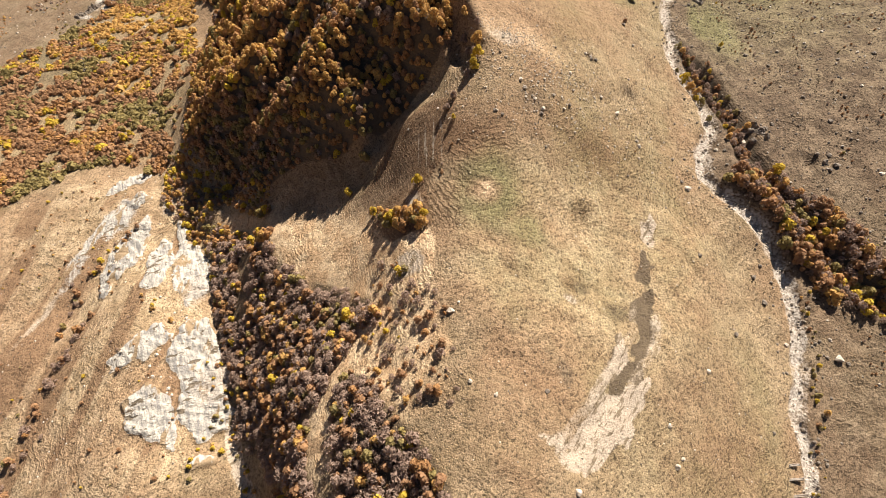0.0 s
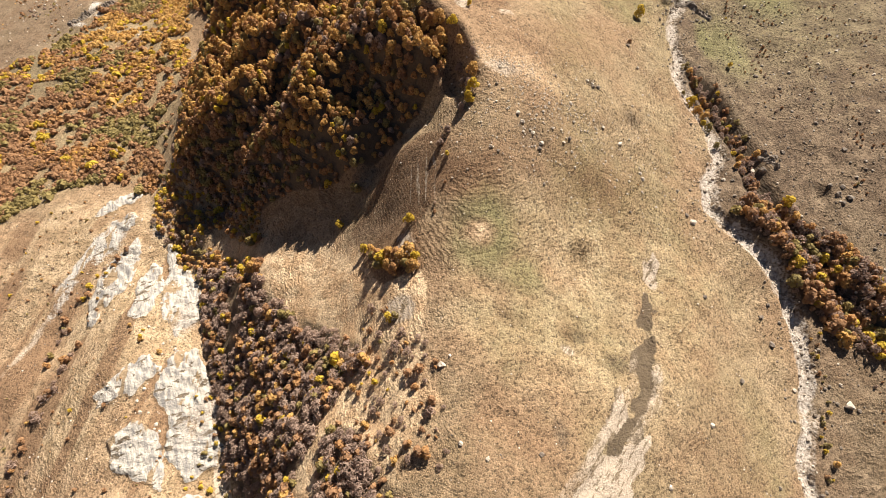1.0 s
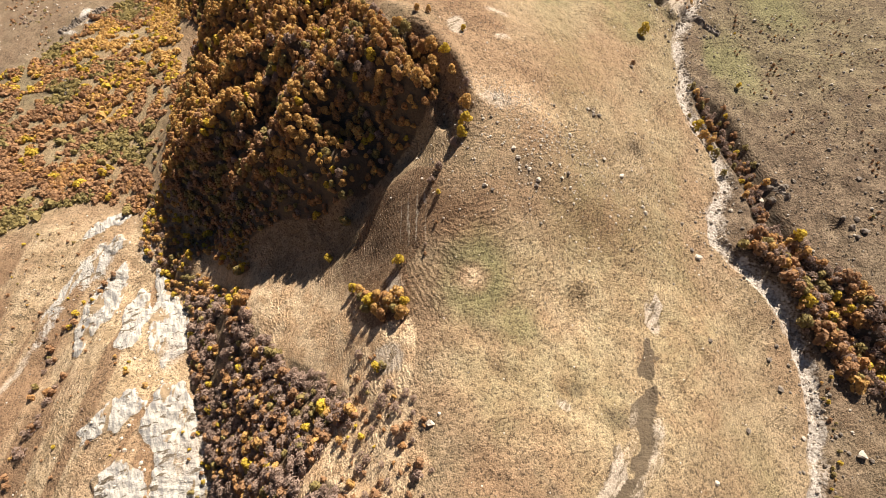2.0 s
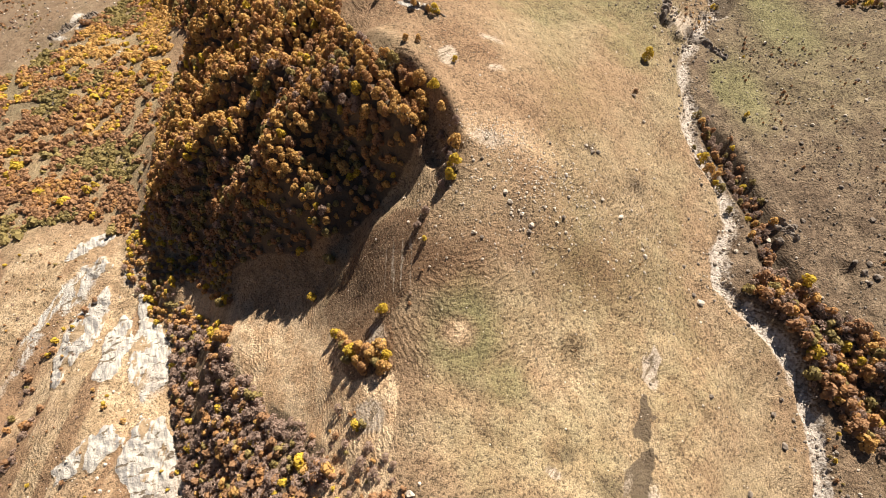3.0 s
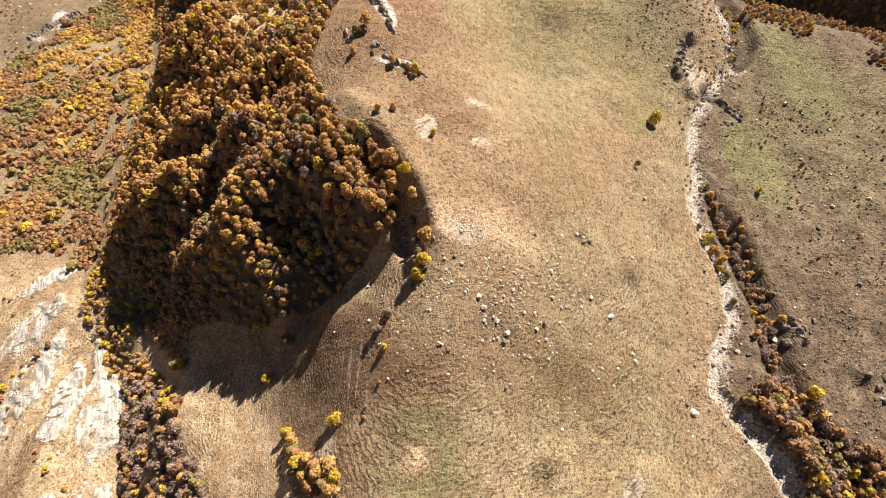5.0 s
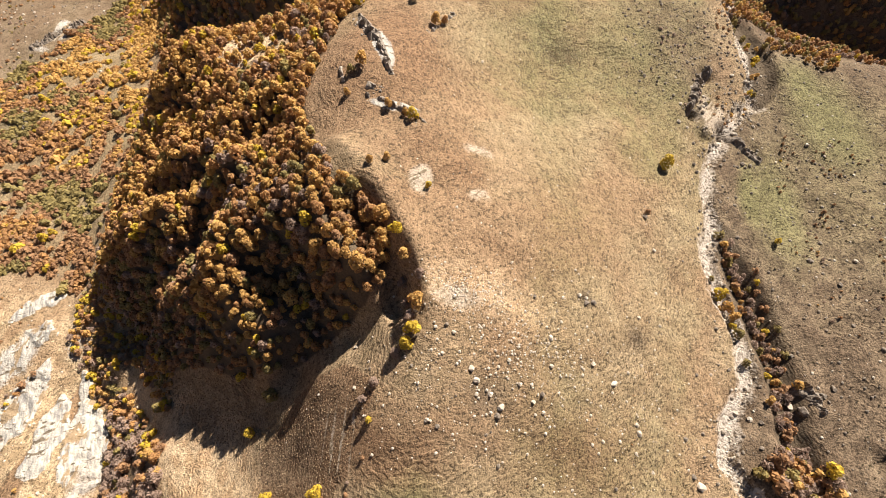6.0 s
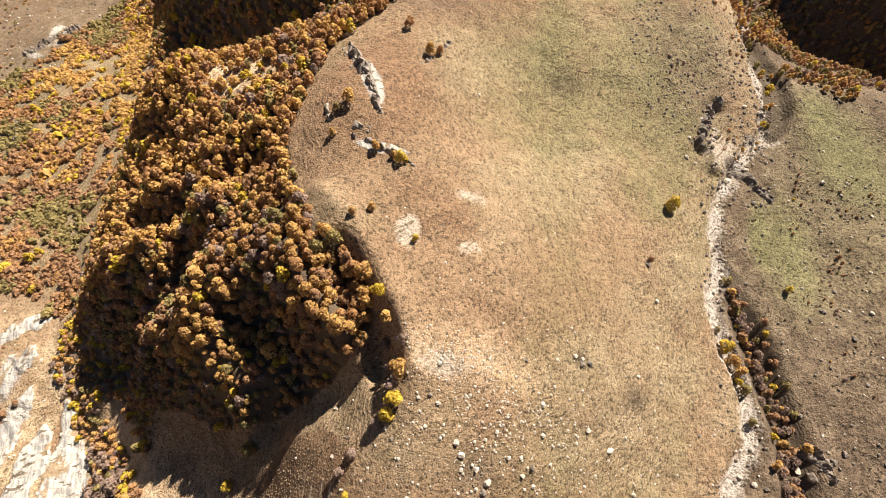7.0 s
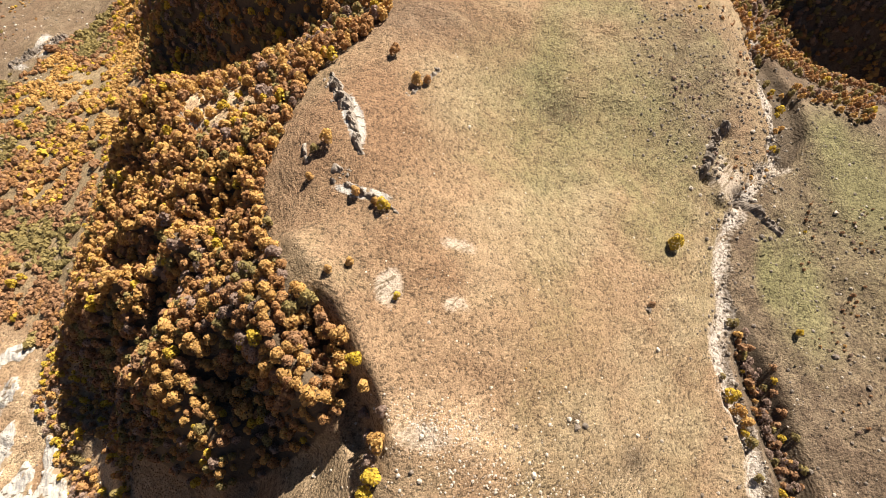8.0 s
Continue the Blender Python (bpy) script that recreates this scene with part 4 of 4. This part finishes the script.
# trees that stand alone or in small clumps
ALONE = [
    (14, 197, "gold", 0.72), (14, 188, "yellow", 0.72), (12, 184, "yellow", 0.6), (12, 192, "grey", 0.55), (8, 205, "grey", 0.5), (14, 205, "grey", 0.45), (9, 181, "grey", 0.5), (3, 172, "grey", 0.5), (0, 167, "grey", 0.45), (10, 199, "grey", 0.5), (5, 217, "yellow", 0.6), (8, 211, "gold", 0.55),
    (-3, 247, "gold", 0.42), (-8, 242, "gold", 0.40), (13, 239, "yellow", 0.36), (-20, 291, "gold", 0.62), (-24, 287, "olive", 0.5), (-24, 277, "gold", 0.40),
    (-7, 273, "gold", 0.5), (3, 270, "yellow", 0.55), (0, 271, "gold", 0.4), (5, 331, "gold", 0.62), (9, 333, "orange", 0.5), (-6, 345, "orange", 0.6),
    (-52, 158, "yellow", 0.55), (-13, 139, "yellow", 0.62), (3, 161, "yellow", 0.34), (118, 290, "yellow", 0.78), (106, 261, "rust", 0.38),
    (143, 235, "yellow", 0.70), (146, 230, "gold", 0.66), (149, 226, "gold", 0.6), (150, 219, "olive", 0.62), (148, 222, "yellow", 0.5), (152, 207, "olive", 0.5), (140, 242, "olive", 0.36),
    (173, 50, "gold", 0.46), (171, 57, "olive", 0.4), (172, 263, "yellow", 0.42), (189, 131, "gold", 0.62), (193, 134, "yellow", 0.66), (196, 128, "gold", 0.7), (186, 139, "gold", 0.5),
    (-111, 168, "olive", 0.7), (-107, 169, "yellow", 0.6), (-103, 147, "gold", 0.75), (-99, 146, "orange", 0.7), (-106, 150, "yellow", 0.6), (-43, 171, "olive", 0.75),
    (-35, 136, "yellow", 0.55), (-31, 133, "gold", 0.6), (-27, 128, "orange", 0.65), (-22, 126, "gold", 0.7), (-18, 124, "orange", 0.7), (-13, 125, "gold", 0.68), (-10, 121, "yellow", 0.6), (-14, 119, "olive", 0.6), (-22, 121, "gold", 0.62), (-16, 122, "gold", 0.8), (-25, 125, "yellow", 0.75), (-11, 117, "gold", 0.7), (-19, 118, "orange", 0.7), (-30, 129, "olive", 0.6), (-27, 122, "olive", 0.6),
    (-250, 269, "yellow", 0.75), (-247, 274, "yellow", 0.6), (-330, 401, "yellow", 0.8), (-320, 396, "yellow", 0.6), (-170, 118, "yellow", 0.4), (200, 284, "rust", 0.3),
]
for i, (x, y, leaf, s) in enumerate(ALONE):
    growth("tree", leaf, i % 5, x, y, i * 1.7, s * (1.35 if s > 0.5 else 1.2), WORDS[leaf] + " tree standing alone on dry grass" if abs(x) < 400 and y > 150 else WORDS[leaf] + " tree in a small clump on grass", "single trees")

# ---- stones ----
ROCKS = [rock_shape(100 + i) for i in range(6)]
ROCK_MESHES = [[mesh_of("boulder", *ROCKS[i], [m], smooth=False) for i in range(6)] for m in (M_PALE_STONE, M_BROWN_STONE)]


def boulder(i, x, y, s, brown=0, name="boulder", label="", group="boulders"):
    o = new(name, ROCK_MESHES[brown][i % 6])
    o.matrix_world = pose(x, y, float(on_sheet(x, y)) + 0.22 * s, 0, 0, 77 * i) @ Matrix.Diagonal((s, s * (0.75 + 0.07 * (i % 5)), s * (0.8 + 0.08 * (i % 4)), 1))
    return tagged(o, label or ("weathered brown boulder lying on the grass" if brown else "pale limestone boulder lying on the grass"), "boulder", group)


BIG = [
    (2, 75, 1.9, 0), (5, 78, 0.9, 0), (9, 48, 1.2, 0), (18, 43, 1.0, 0), (37, 45, 1.1, 1), (110, 60, 1.4, 0), (86, 37, 1.2, 0), (87, 23, 1.6, 0), (90, 26, 1.0, 0), (45, 13, 1.6, 0),
    (134, 81, 1.7, 1), (121, 115, 1.4, 1), (187, 74, 2.8, 0), (191, 72, 1.4, 1), (99, 171, 1.4, 0), (59, 176, 1.5, 1), (127, 157, 2.3, 0), (124, 160, 1.4, 1), (105, 259, 1.6, 1), (109, 245, 1.2, 0),
    (46, 153, 1.1, 1), (36, 176, 1.6, 0), (34, 179, 1.3, 0), (45, 170, 1.5, 0), (41, 173, 1.2, 0), (44, 167, 1.8, 1), (62, 186, 1.2, 0), (171, 189, 2.6, 1), (168, 191, 1.7, 0), (172, 196, 2.4, 1), (178, 195, 1.8, 1),
    (203, 172, 2.0, 1), (206, 176, 1.8, 1), (200, 177, 1.5, 1), (208, 170, 2.0, 1), (204, 167, 1.6, 1), (75, 211, 1.5, 1), (72, 213, 1.2, 0), (78, 212, 1.4, 1), (14, 195, 1.3, 0), (88, 186, 1.6, 0),
    (150, 184, 1.5, 0), (154, 183, 1.2, 1), (146, 186, 1.3, 0), (157, 100, 2.0, 1), (154, 112, 1.9, 1), (163, 80, 1.4, 0), (95, 118, 0.9, 1), (28, 320, 0.9, 0),
]
for i, (x, y, s, brown) in enumerate(BIG):
    boulder(i, x, y, s * 0.86, brown, label="large weathered brown boulder on the slope" if brown else "large pale limestone boulder on the slope")
r = np.random.RandomState(77)
for i in range(250):
    if i < 130:
        x, y, s, brown = 50 + 26 * r.normal(), 180 + 18 * r.normal(), 0.3 + 0.75 * r.rand() ** 3, int(r.rand() < 0.2)
    elif i < 165:
        x, y, s, brown = 118 + 20 * r.normal(), 150 + 60 * r.normal(), 0.35 + 0.6 * r.rand() ** 2, int(r.rand() < 0.4)
    else:
        x, y, s, brown = 178 + 75 * r.rand(), 110 + 240 * r.rand(), 0.4 + 1.1 * r.rand() ** 2, int(r.rand() < 0.6)
    boulder(i, x, y, s, brown)


def stones(name, seed, count, where, size, materials, label):
    r = np.random.RandomState(seed)
    places = []
    for i in range(count):
        x, y = where(r)
        places.append((x, y, float(0), r.rand() * 6, size[0] + (size[1] - size[0]) * r.rand() ** 2.5, r.randint(6), r.randint(len(materials))))
    z = on_sheet(np.array([p[0] for p in places]), np.array([p[1] for p in places]))
    gathered(name, SMALL_ROCKS, [(p[0], p[1], h + 0.1 * p[4], *p[3:]) for p, h in zip(places, z)], materials, label, "stones")


SMALL_ROCKS = [rock_shape(140 + i, 1) for i in range(6)]


def by_line(line, spread):
    def place(r):
        i = r.randint(len(line) - 1)
        f = r.rand()
        return line[i][0] + (line[i + 1][0] - line[i][0]) * f + spread * r.normal(), line[i][1] + (line[i + 1][1] - line[i][1]) * f + spread * r.normal()
    return place


def by_box(x0, x1, y0, y1):
    return lambda r: (x0 + (x1 - x0) * r.rand(), y0 + (y1 - y0) * r.rand())


stones("stream_stones", 201, 900, by_line(STREAM[1:], 2.4), (0.12, 0.8), [M_PALE_STONE], "pale stones and gravel in the stream bed")
stones("bank_stones", 202, 700, by_line(STREAM[1:], 7.5), (0.25, 1.2), [M_BROWN_STONE], "brown and pale stones on the stream banks")
stones("scattered_stones", 203, 1300, by_box(0, 140, 20, 380), (0.12, 0.5), [M_PALE_STONE, M_BROWN_STONE], "small stones scattered over the meadow")
stones("pasture_stones", 204, 3000, by_box(165, 330, 60, 420), (0.2, 0.95), [M_BROWN_STONE, M_BROWN_STONE, M_PALE_STONE], "brown stones scattered over the far pasture")
stones("scattered_stones", 212, 420, lambda r: (56 + 30 * r.normal(), 180 + 17 * r.normal()), (0.25, 0.8), [M_PALE_STONE], "pale stones scattered over the meadow")
stones("slope_stones", 205, 900, by_box(-360, -130, 0, 300), (0.15, 0.8), [M_PALE_STONE, M_BROWN_STONE], "pale stones scattered over the valley slope")
stones("ridge_stones", 208, 700, by_box(100, 170, 330, 430), (0.2, 1.1), [M_BROWN_STONE], "brown stones scattered over the upper slope")
stones("far_slope_stones", 209, 500, by_box(-480, -300, 380, 640), (0.4, 1.8), [M_BROWN_STONE, M_PALE_STONE], "stones scattered over the far valley slope")
stones("pale_scree", 210, 420, lambda r: (32 + 9 * r.normal(), 203 + 4 * r.normal()), (0.12, 0.55), [M_PALE_STONE], "pale scree scattered on the ridge flank")
stones("pale_scree", 211, 300, lambda r: (52 + 12 * r.normal(), 190 + 5 * r.normal()), (0.12, 0.6), [M_PALE_STONE], "pale scree scattered on the meadow")
stones("cliff_rubble", 206, 130, by_line([(-214, 150), (-170, 150), (-150, 100), (-150, 60)], 12), (0.3, 1.4), [M_PALE_STONE], "pale rubble on the eroded cliff")
stones("gorge_blocks", 207, 130, by_box(128, 175, 305, 365), (0.3, 1.5), [M_BROWN_STONE, M_PALE_STONE], "rock blocks by the small gorge")


def crag(seed, line, wide, tall, label, stone=M_CRAG, loose=2):
    """An outcrop along a line: a broken face that grows out of the slope, with blocks that came away from it."""
    r = np.random.RandomState(seed)
    x0, y0 = line[len(line) // 2]
    o = new("rock_outcrop")
    o.location = (x0, y0, float(on_sheet(x0, y0)))
    legs = np.array(line, float)
    far = np.r_[0, np.cumsum(np.hypot(*np.diff(legs, axis=0).T))]
    rows = np.arange(-wide, far[-1] + wide, 0.45)
    cols = np.linspace(-1.3, 1.3, max(9, int(wide * 5)))
    sx, sy = np.interp(rows, far, legs[:, 0]), np.interp(rows, far, legs[:, 1])
    over = np.clip(np.maximum(-rows, rows - far[-1]), 0, None)
    aim = math.atan2(legs[-1, 1] - legs[0, 1], legs[-1, 0] - legs[0, 0])
    tx, ty = np.full(len(rows), math.cos(aim)), np.full(len(rows), math.sin(aim))
    sx, sy = sx + np.where(rows < 0, rows, np.where(rows > far[-1], rows - far[-1], 0)) * tx, sy + np.where(rows < 0, rows, np.where(rows > far[-1], rows - far[-1], 0)) * ty
    spread = wide * (0.95 + 2.2 * fbm(rows + seed * 9.0, rows * 0, 7, 3))
    px = sx[:, None] - ty[:, None] * cols[None] * spread[:, None]
    py = sy[:, None] + tx[:, None] * cols[None] * spread[:, None]
    px, py = px + 1.1 * fbm(px + 7, py, 3, 2), py + 1.1 * fbm(px, py + 31, 3, 2)
    cell = _lattice[np.floor(px / 2.1 + 2 * fbm(px, py, 4, 2)).astype(int) % 256, np.floor(py / 1.6 + px * 0.25 + 1.5 * fbm(px, py + 9, 4, 2)).astype(int) % 256]
    rise = np.clip(1 - np.abs(cols[None]) ** 2.2, -0.4, 1) * np.clip(1 - (over[:, None] / wide) ** 2, -0.3, 1)
    rise = tall * rise * (1.25 * cell + 2.4 * fbm(px, py, 6, 3) + 0.1 * np.sin(px * 5) * np.sin(py * 4)) - 0.25
    rise = np.where(np.abs(cols[None]) > 1.2, -0.8, rise)
    pz = on_sheet(px, py) + rise
    k = np.arange(px.size).reshape(px.shape)
    fs = np.stack([k[:-1, :-1], k[1:, :-1], k[1:, 1:], k[:-1, 1:]], -1).reshape(-1, 4)
    part("rock_face", mesh_of("rock_face", np.c_[px.ravel() - x0, py.ravel() - y0, pz.ravel() - o.location.z], fs, [stone]), o)
    for i in range(int(loose * len(line))):
        vs, fs = block_shape(seed * 60 + i)
        f, a = r.rand() * far[-1], r.rand() * 6.3
        c, q, size = math.cos(a), math.sin(a), wide * (0.10 + 0.28 * r.rand() ** 2)
        bx, by = np.interp(f, far, legs[:, 0]) + 0.8 * wide * r.normal(), np.interp(f, far, legs[:, 1]) + 0.8 * wide * r.normal()
        u, v, w = vs[:, 0] * size, vs[:, 1] * size * 1.4, vs[:, 2] * size * 0.7
        part("block", mesh_of("block", np.c_[u * c - v * q + bx - x0, u * q + v * c + by - y0, w + float(on_sheet(bx, by)) - o.location.z + 0.2 * size], fs, [stone]), o)
    return tagged(o, label, "rock")


crag(31, [(-29, 328), (-25, 321), (-20, 313), (-15, 304), (-12, 297), (-9, 290)], 3.0, 3.0, "jagged pale limestone outcrop along the ridge crest", loose=3)
crag(32, [(-15, 281), (-11, 280)], 2.0, 2.2, "pale limestone block with a dark underside on the crest")
crag(33, [(-15, 277), (-8, 275.5), (-2, 273.5), (4, 271.5), (7, 269)], 2.0, 2.0, "low limestone ledge beside small golden trees")
crag(34, [(-29, 290), (-27, 284)], 1.4, 1.6, "small pale limestone outcrop on the crest")
crag(35, [(3, 324), (7, 331), (10, 338), (12, 343)], 1.6, 1.7, "low grey outcrop round golden shrubs on the ridge", loose=3)
crag(36, [(-103, 322), (-99, 316), (-95, 308)], 3.2, 3.4, "bright limestone face among golden trees", loose=1)
# brown stone puts the shade of the gorge bluffs into their colour
crag(37, [(136, 331), (140, 340), (144, 352), (149, 359)], 2.2, 2.6, "weathered rock bluffs beside the gorge, darkened to stand in for shade", M_BROWN_STONE, 4)
crag(38, [(155, 322), (160, 320), (166, 316), (173, 311)], 2.2, 2.2, "low rock ledge below the stream fall", M_BROWN_STONE, 4)
crag(39, [(-386, 474), (-376, 486), (-370, 500), (-362, 514)], 4.5, 3.4, "weathered rock outcrop above the bushy valley slope", M_BROWN_STONE, 3)
crag(40, [(171, 198), (175, 194), (177, 190)], 2.4, 2.8, "dark rock bluff at the head of the side gully", M_BROWN_STONE)
crag(41, [(-345, 392), (-338, 384), (-332, 372)], 3.6, 2.4, "pale rock outcrop on the bushy valley slope", M_CRAG, 3)

# ---- grass tussocks ----
TUFTS = [crown_shape(300 + i, 0.34, 0.5, 3, 7, 0.26, low=0.1) for i in range(4)]


def tussocks(seed, count, place, size, label):
    r = np.random.RandomState(seed)
    p = np.array([place(r) for _ in range(count)])
    lo, hi = p.min(0), p.max(0)
    round_off = ((2 * (p - lo) / (hi - lo) - 1) ** 2).sum(1)
    keep = fbm(p[:, 0], p[:, 1], 24, 3) * 5 > round_off - 0.6
    p = p[keep]
    z = on_sheet(p[:, 0], p[:, 1])
    gathered("tussocks", TUFTS, [(x, y, h, r.rand() * 6, size[0] + (size[1] - size[0]) * r.rand() ** 2, r.randint(4), 0) for (x, y), h in zip(p, z)], [M_TUSSOCK], label, "grass")


tussocks(401, 2600, by_box(84, 140, 110, 200), (0.25, 0.75), "dark grass tussocks dotted over the meadow foot")
tussocks(402, 4200, by_box(150, 320, 60, 420), (0.3, 1.2), "dark grass tussocks dotted over the far pasture")
tussocks(403, 2400, by_box(50, 160, 270, 430), (0.25, 0.85), "dark grass tussocks on the upper meadow")


def shaggy(seed, area, pitch, size, material, label):
    """Long dry grass standing in clumps."""
    r = np.random.RandomState(seed)
    p = scatter(seed, area, pitch, lambda x, y: within(area, x, y) > 14 * fbm(x, y, 15, 3))
    z = on_sheet(p[:, 0], p[:, 1])
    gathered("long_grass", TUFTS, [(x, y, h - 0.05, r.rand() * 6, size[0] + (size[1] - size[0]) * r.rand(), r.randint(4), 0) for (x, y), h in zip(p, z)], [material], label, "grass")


# straw clumps lightened too, against the weak sun on the rough slope
M_STRAW = leaf_material("dry_straw_grass", (0.62, 0.46, 0.27), (0.42, 0.30, 0.17), 0.3)
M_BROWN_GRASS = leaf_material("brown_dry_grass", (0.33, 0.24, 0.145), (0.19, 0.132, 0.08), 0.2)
shaggy(404, [(-92, 150), (-62, 150), (-40, 140), (-24, 118), (-12, 105), (-2, 80), (6, 40), (4, 10), (-30, 10), (-45, 60), (-60, 80), (-78, 112)], 0.95, (0.25, 0.7), M_STRAW, "long straw-coloured dry grass on the rough slope")
shaggy(405, [(-62, 152), (-48, 168), (-28, 172), (-6, 186), (4, 190), (0, 160), (-8, 128), (-24, 120), (-40, 140)], 1.0, (0.3, 0.85), M_BROWN_GRASS, "long brown dry grass below the knoll")
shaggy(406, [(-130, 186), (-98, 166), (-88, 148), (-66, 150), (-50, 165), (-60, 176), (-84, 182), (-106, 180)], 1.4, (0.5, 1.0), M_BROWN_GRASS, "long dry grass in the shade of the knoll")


def mound_grass(seed, x, y, wide, many):
    """Coarse brown grass that covers one low mound or hollow."""
    r = np.random.RandomState(seed)
    p = np.array((x, y)) + wide * r.normal(size=(many, 2))
    z = on_sheet(p[:, 0], p[:, 1])
    gathered("long_grass", TUFTS, [(px, py, h - 0.05, r.rand() * 6, 0.3 + 0.5 * r.rand(), r.randint(4), 0) for (px, py), h in zip(p, z)], [M_BROWN_GRASS], "coarse brown grass on a low mound", "grass")


for i, (x, y, wide, many) in enumerate(((63, 131, 2.6, 120), (53, 90, 2.0, 70), (98, 205, 3.0, 160), (75, 213, 2.4, 110), (69, 346, 6.0, 420), (59, 359, 2.6, 120), (44, 168, 5.0, 180), (72, 160, 6.0, 200))):
    mound_grass(410 + i, x, y, wide, many)


# ---- the timber weir across the stream ----
M_TIMBER = stone_material("grey_weathered_timber", (0.34, 0.29, 0.23), (0.16, 0.125, 0.095), 2.0)


def log(length, thick, seed):
    """A round timber lying along x, a little crooked."""
    r = np.random.RandomState(seed)
    verts, faces = [], []
    for i in range(7):
        x, off, rad = length * (i / 6 - 0.5), 0.05 * r.normal(size=2), thick * (1 + 0.08 * r.normal())
        for k in range(8):
            a = 2 * np.pi * k / 8
            verts.append((x, off[0] + rad * np.cos(a), off[1] + rad * np.sin(a)))
    for i in range(6):
        for k in range(8):
            n = (k + 1) % 8
            faces.append((i * 8 + k, i * 8 + n, i * 8 + 8 + n, i * 8 + 8 + k))
    return mesh_of("beam", np.array(verts), np.array(faces), [M_TIMBER], smooth=True)


for i, (x, y, long) in enumerate(((149, 28, 5.0), (147.5, 22.5, 8.0), (147.5, 16.5, 9.0))):
    weir = new("timber_weir")
    weir.matrix_world = pose(x, y, float(on_sheet(x, y)), 0, 0, 4)
    for k in range(2):
        b = part("beam", log(long, 0.28, 50 + 2 * i + k), weir)
        b.location = (0.1 * k, 0.55 * k, 0.9 - 0.3 * k)
    for k in (-1, 1):
        p = part("post", log(1.8, 0.2, 70 + i), weir)
        p.matrix_local = pose(k * long * 0.42, 0.3, 0.45, 0, 90, 0)
    tagged(weir, "weathered grey timber weir beside the stream bed", "weir", "weirs along the stream")
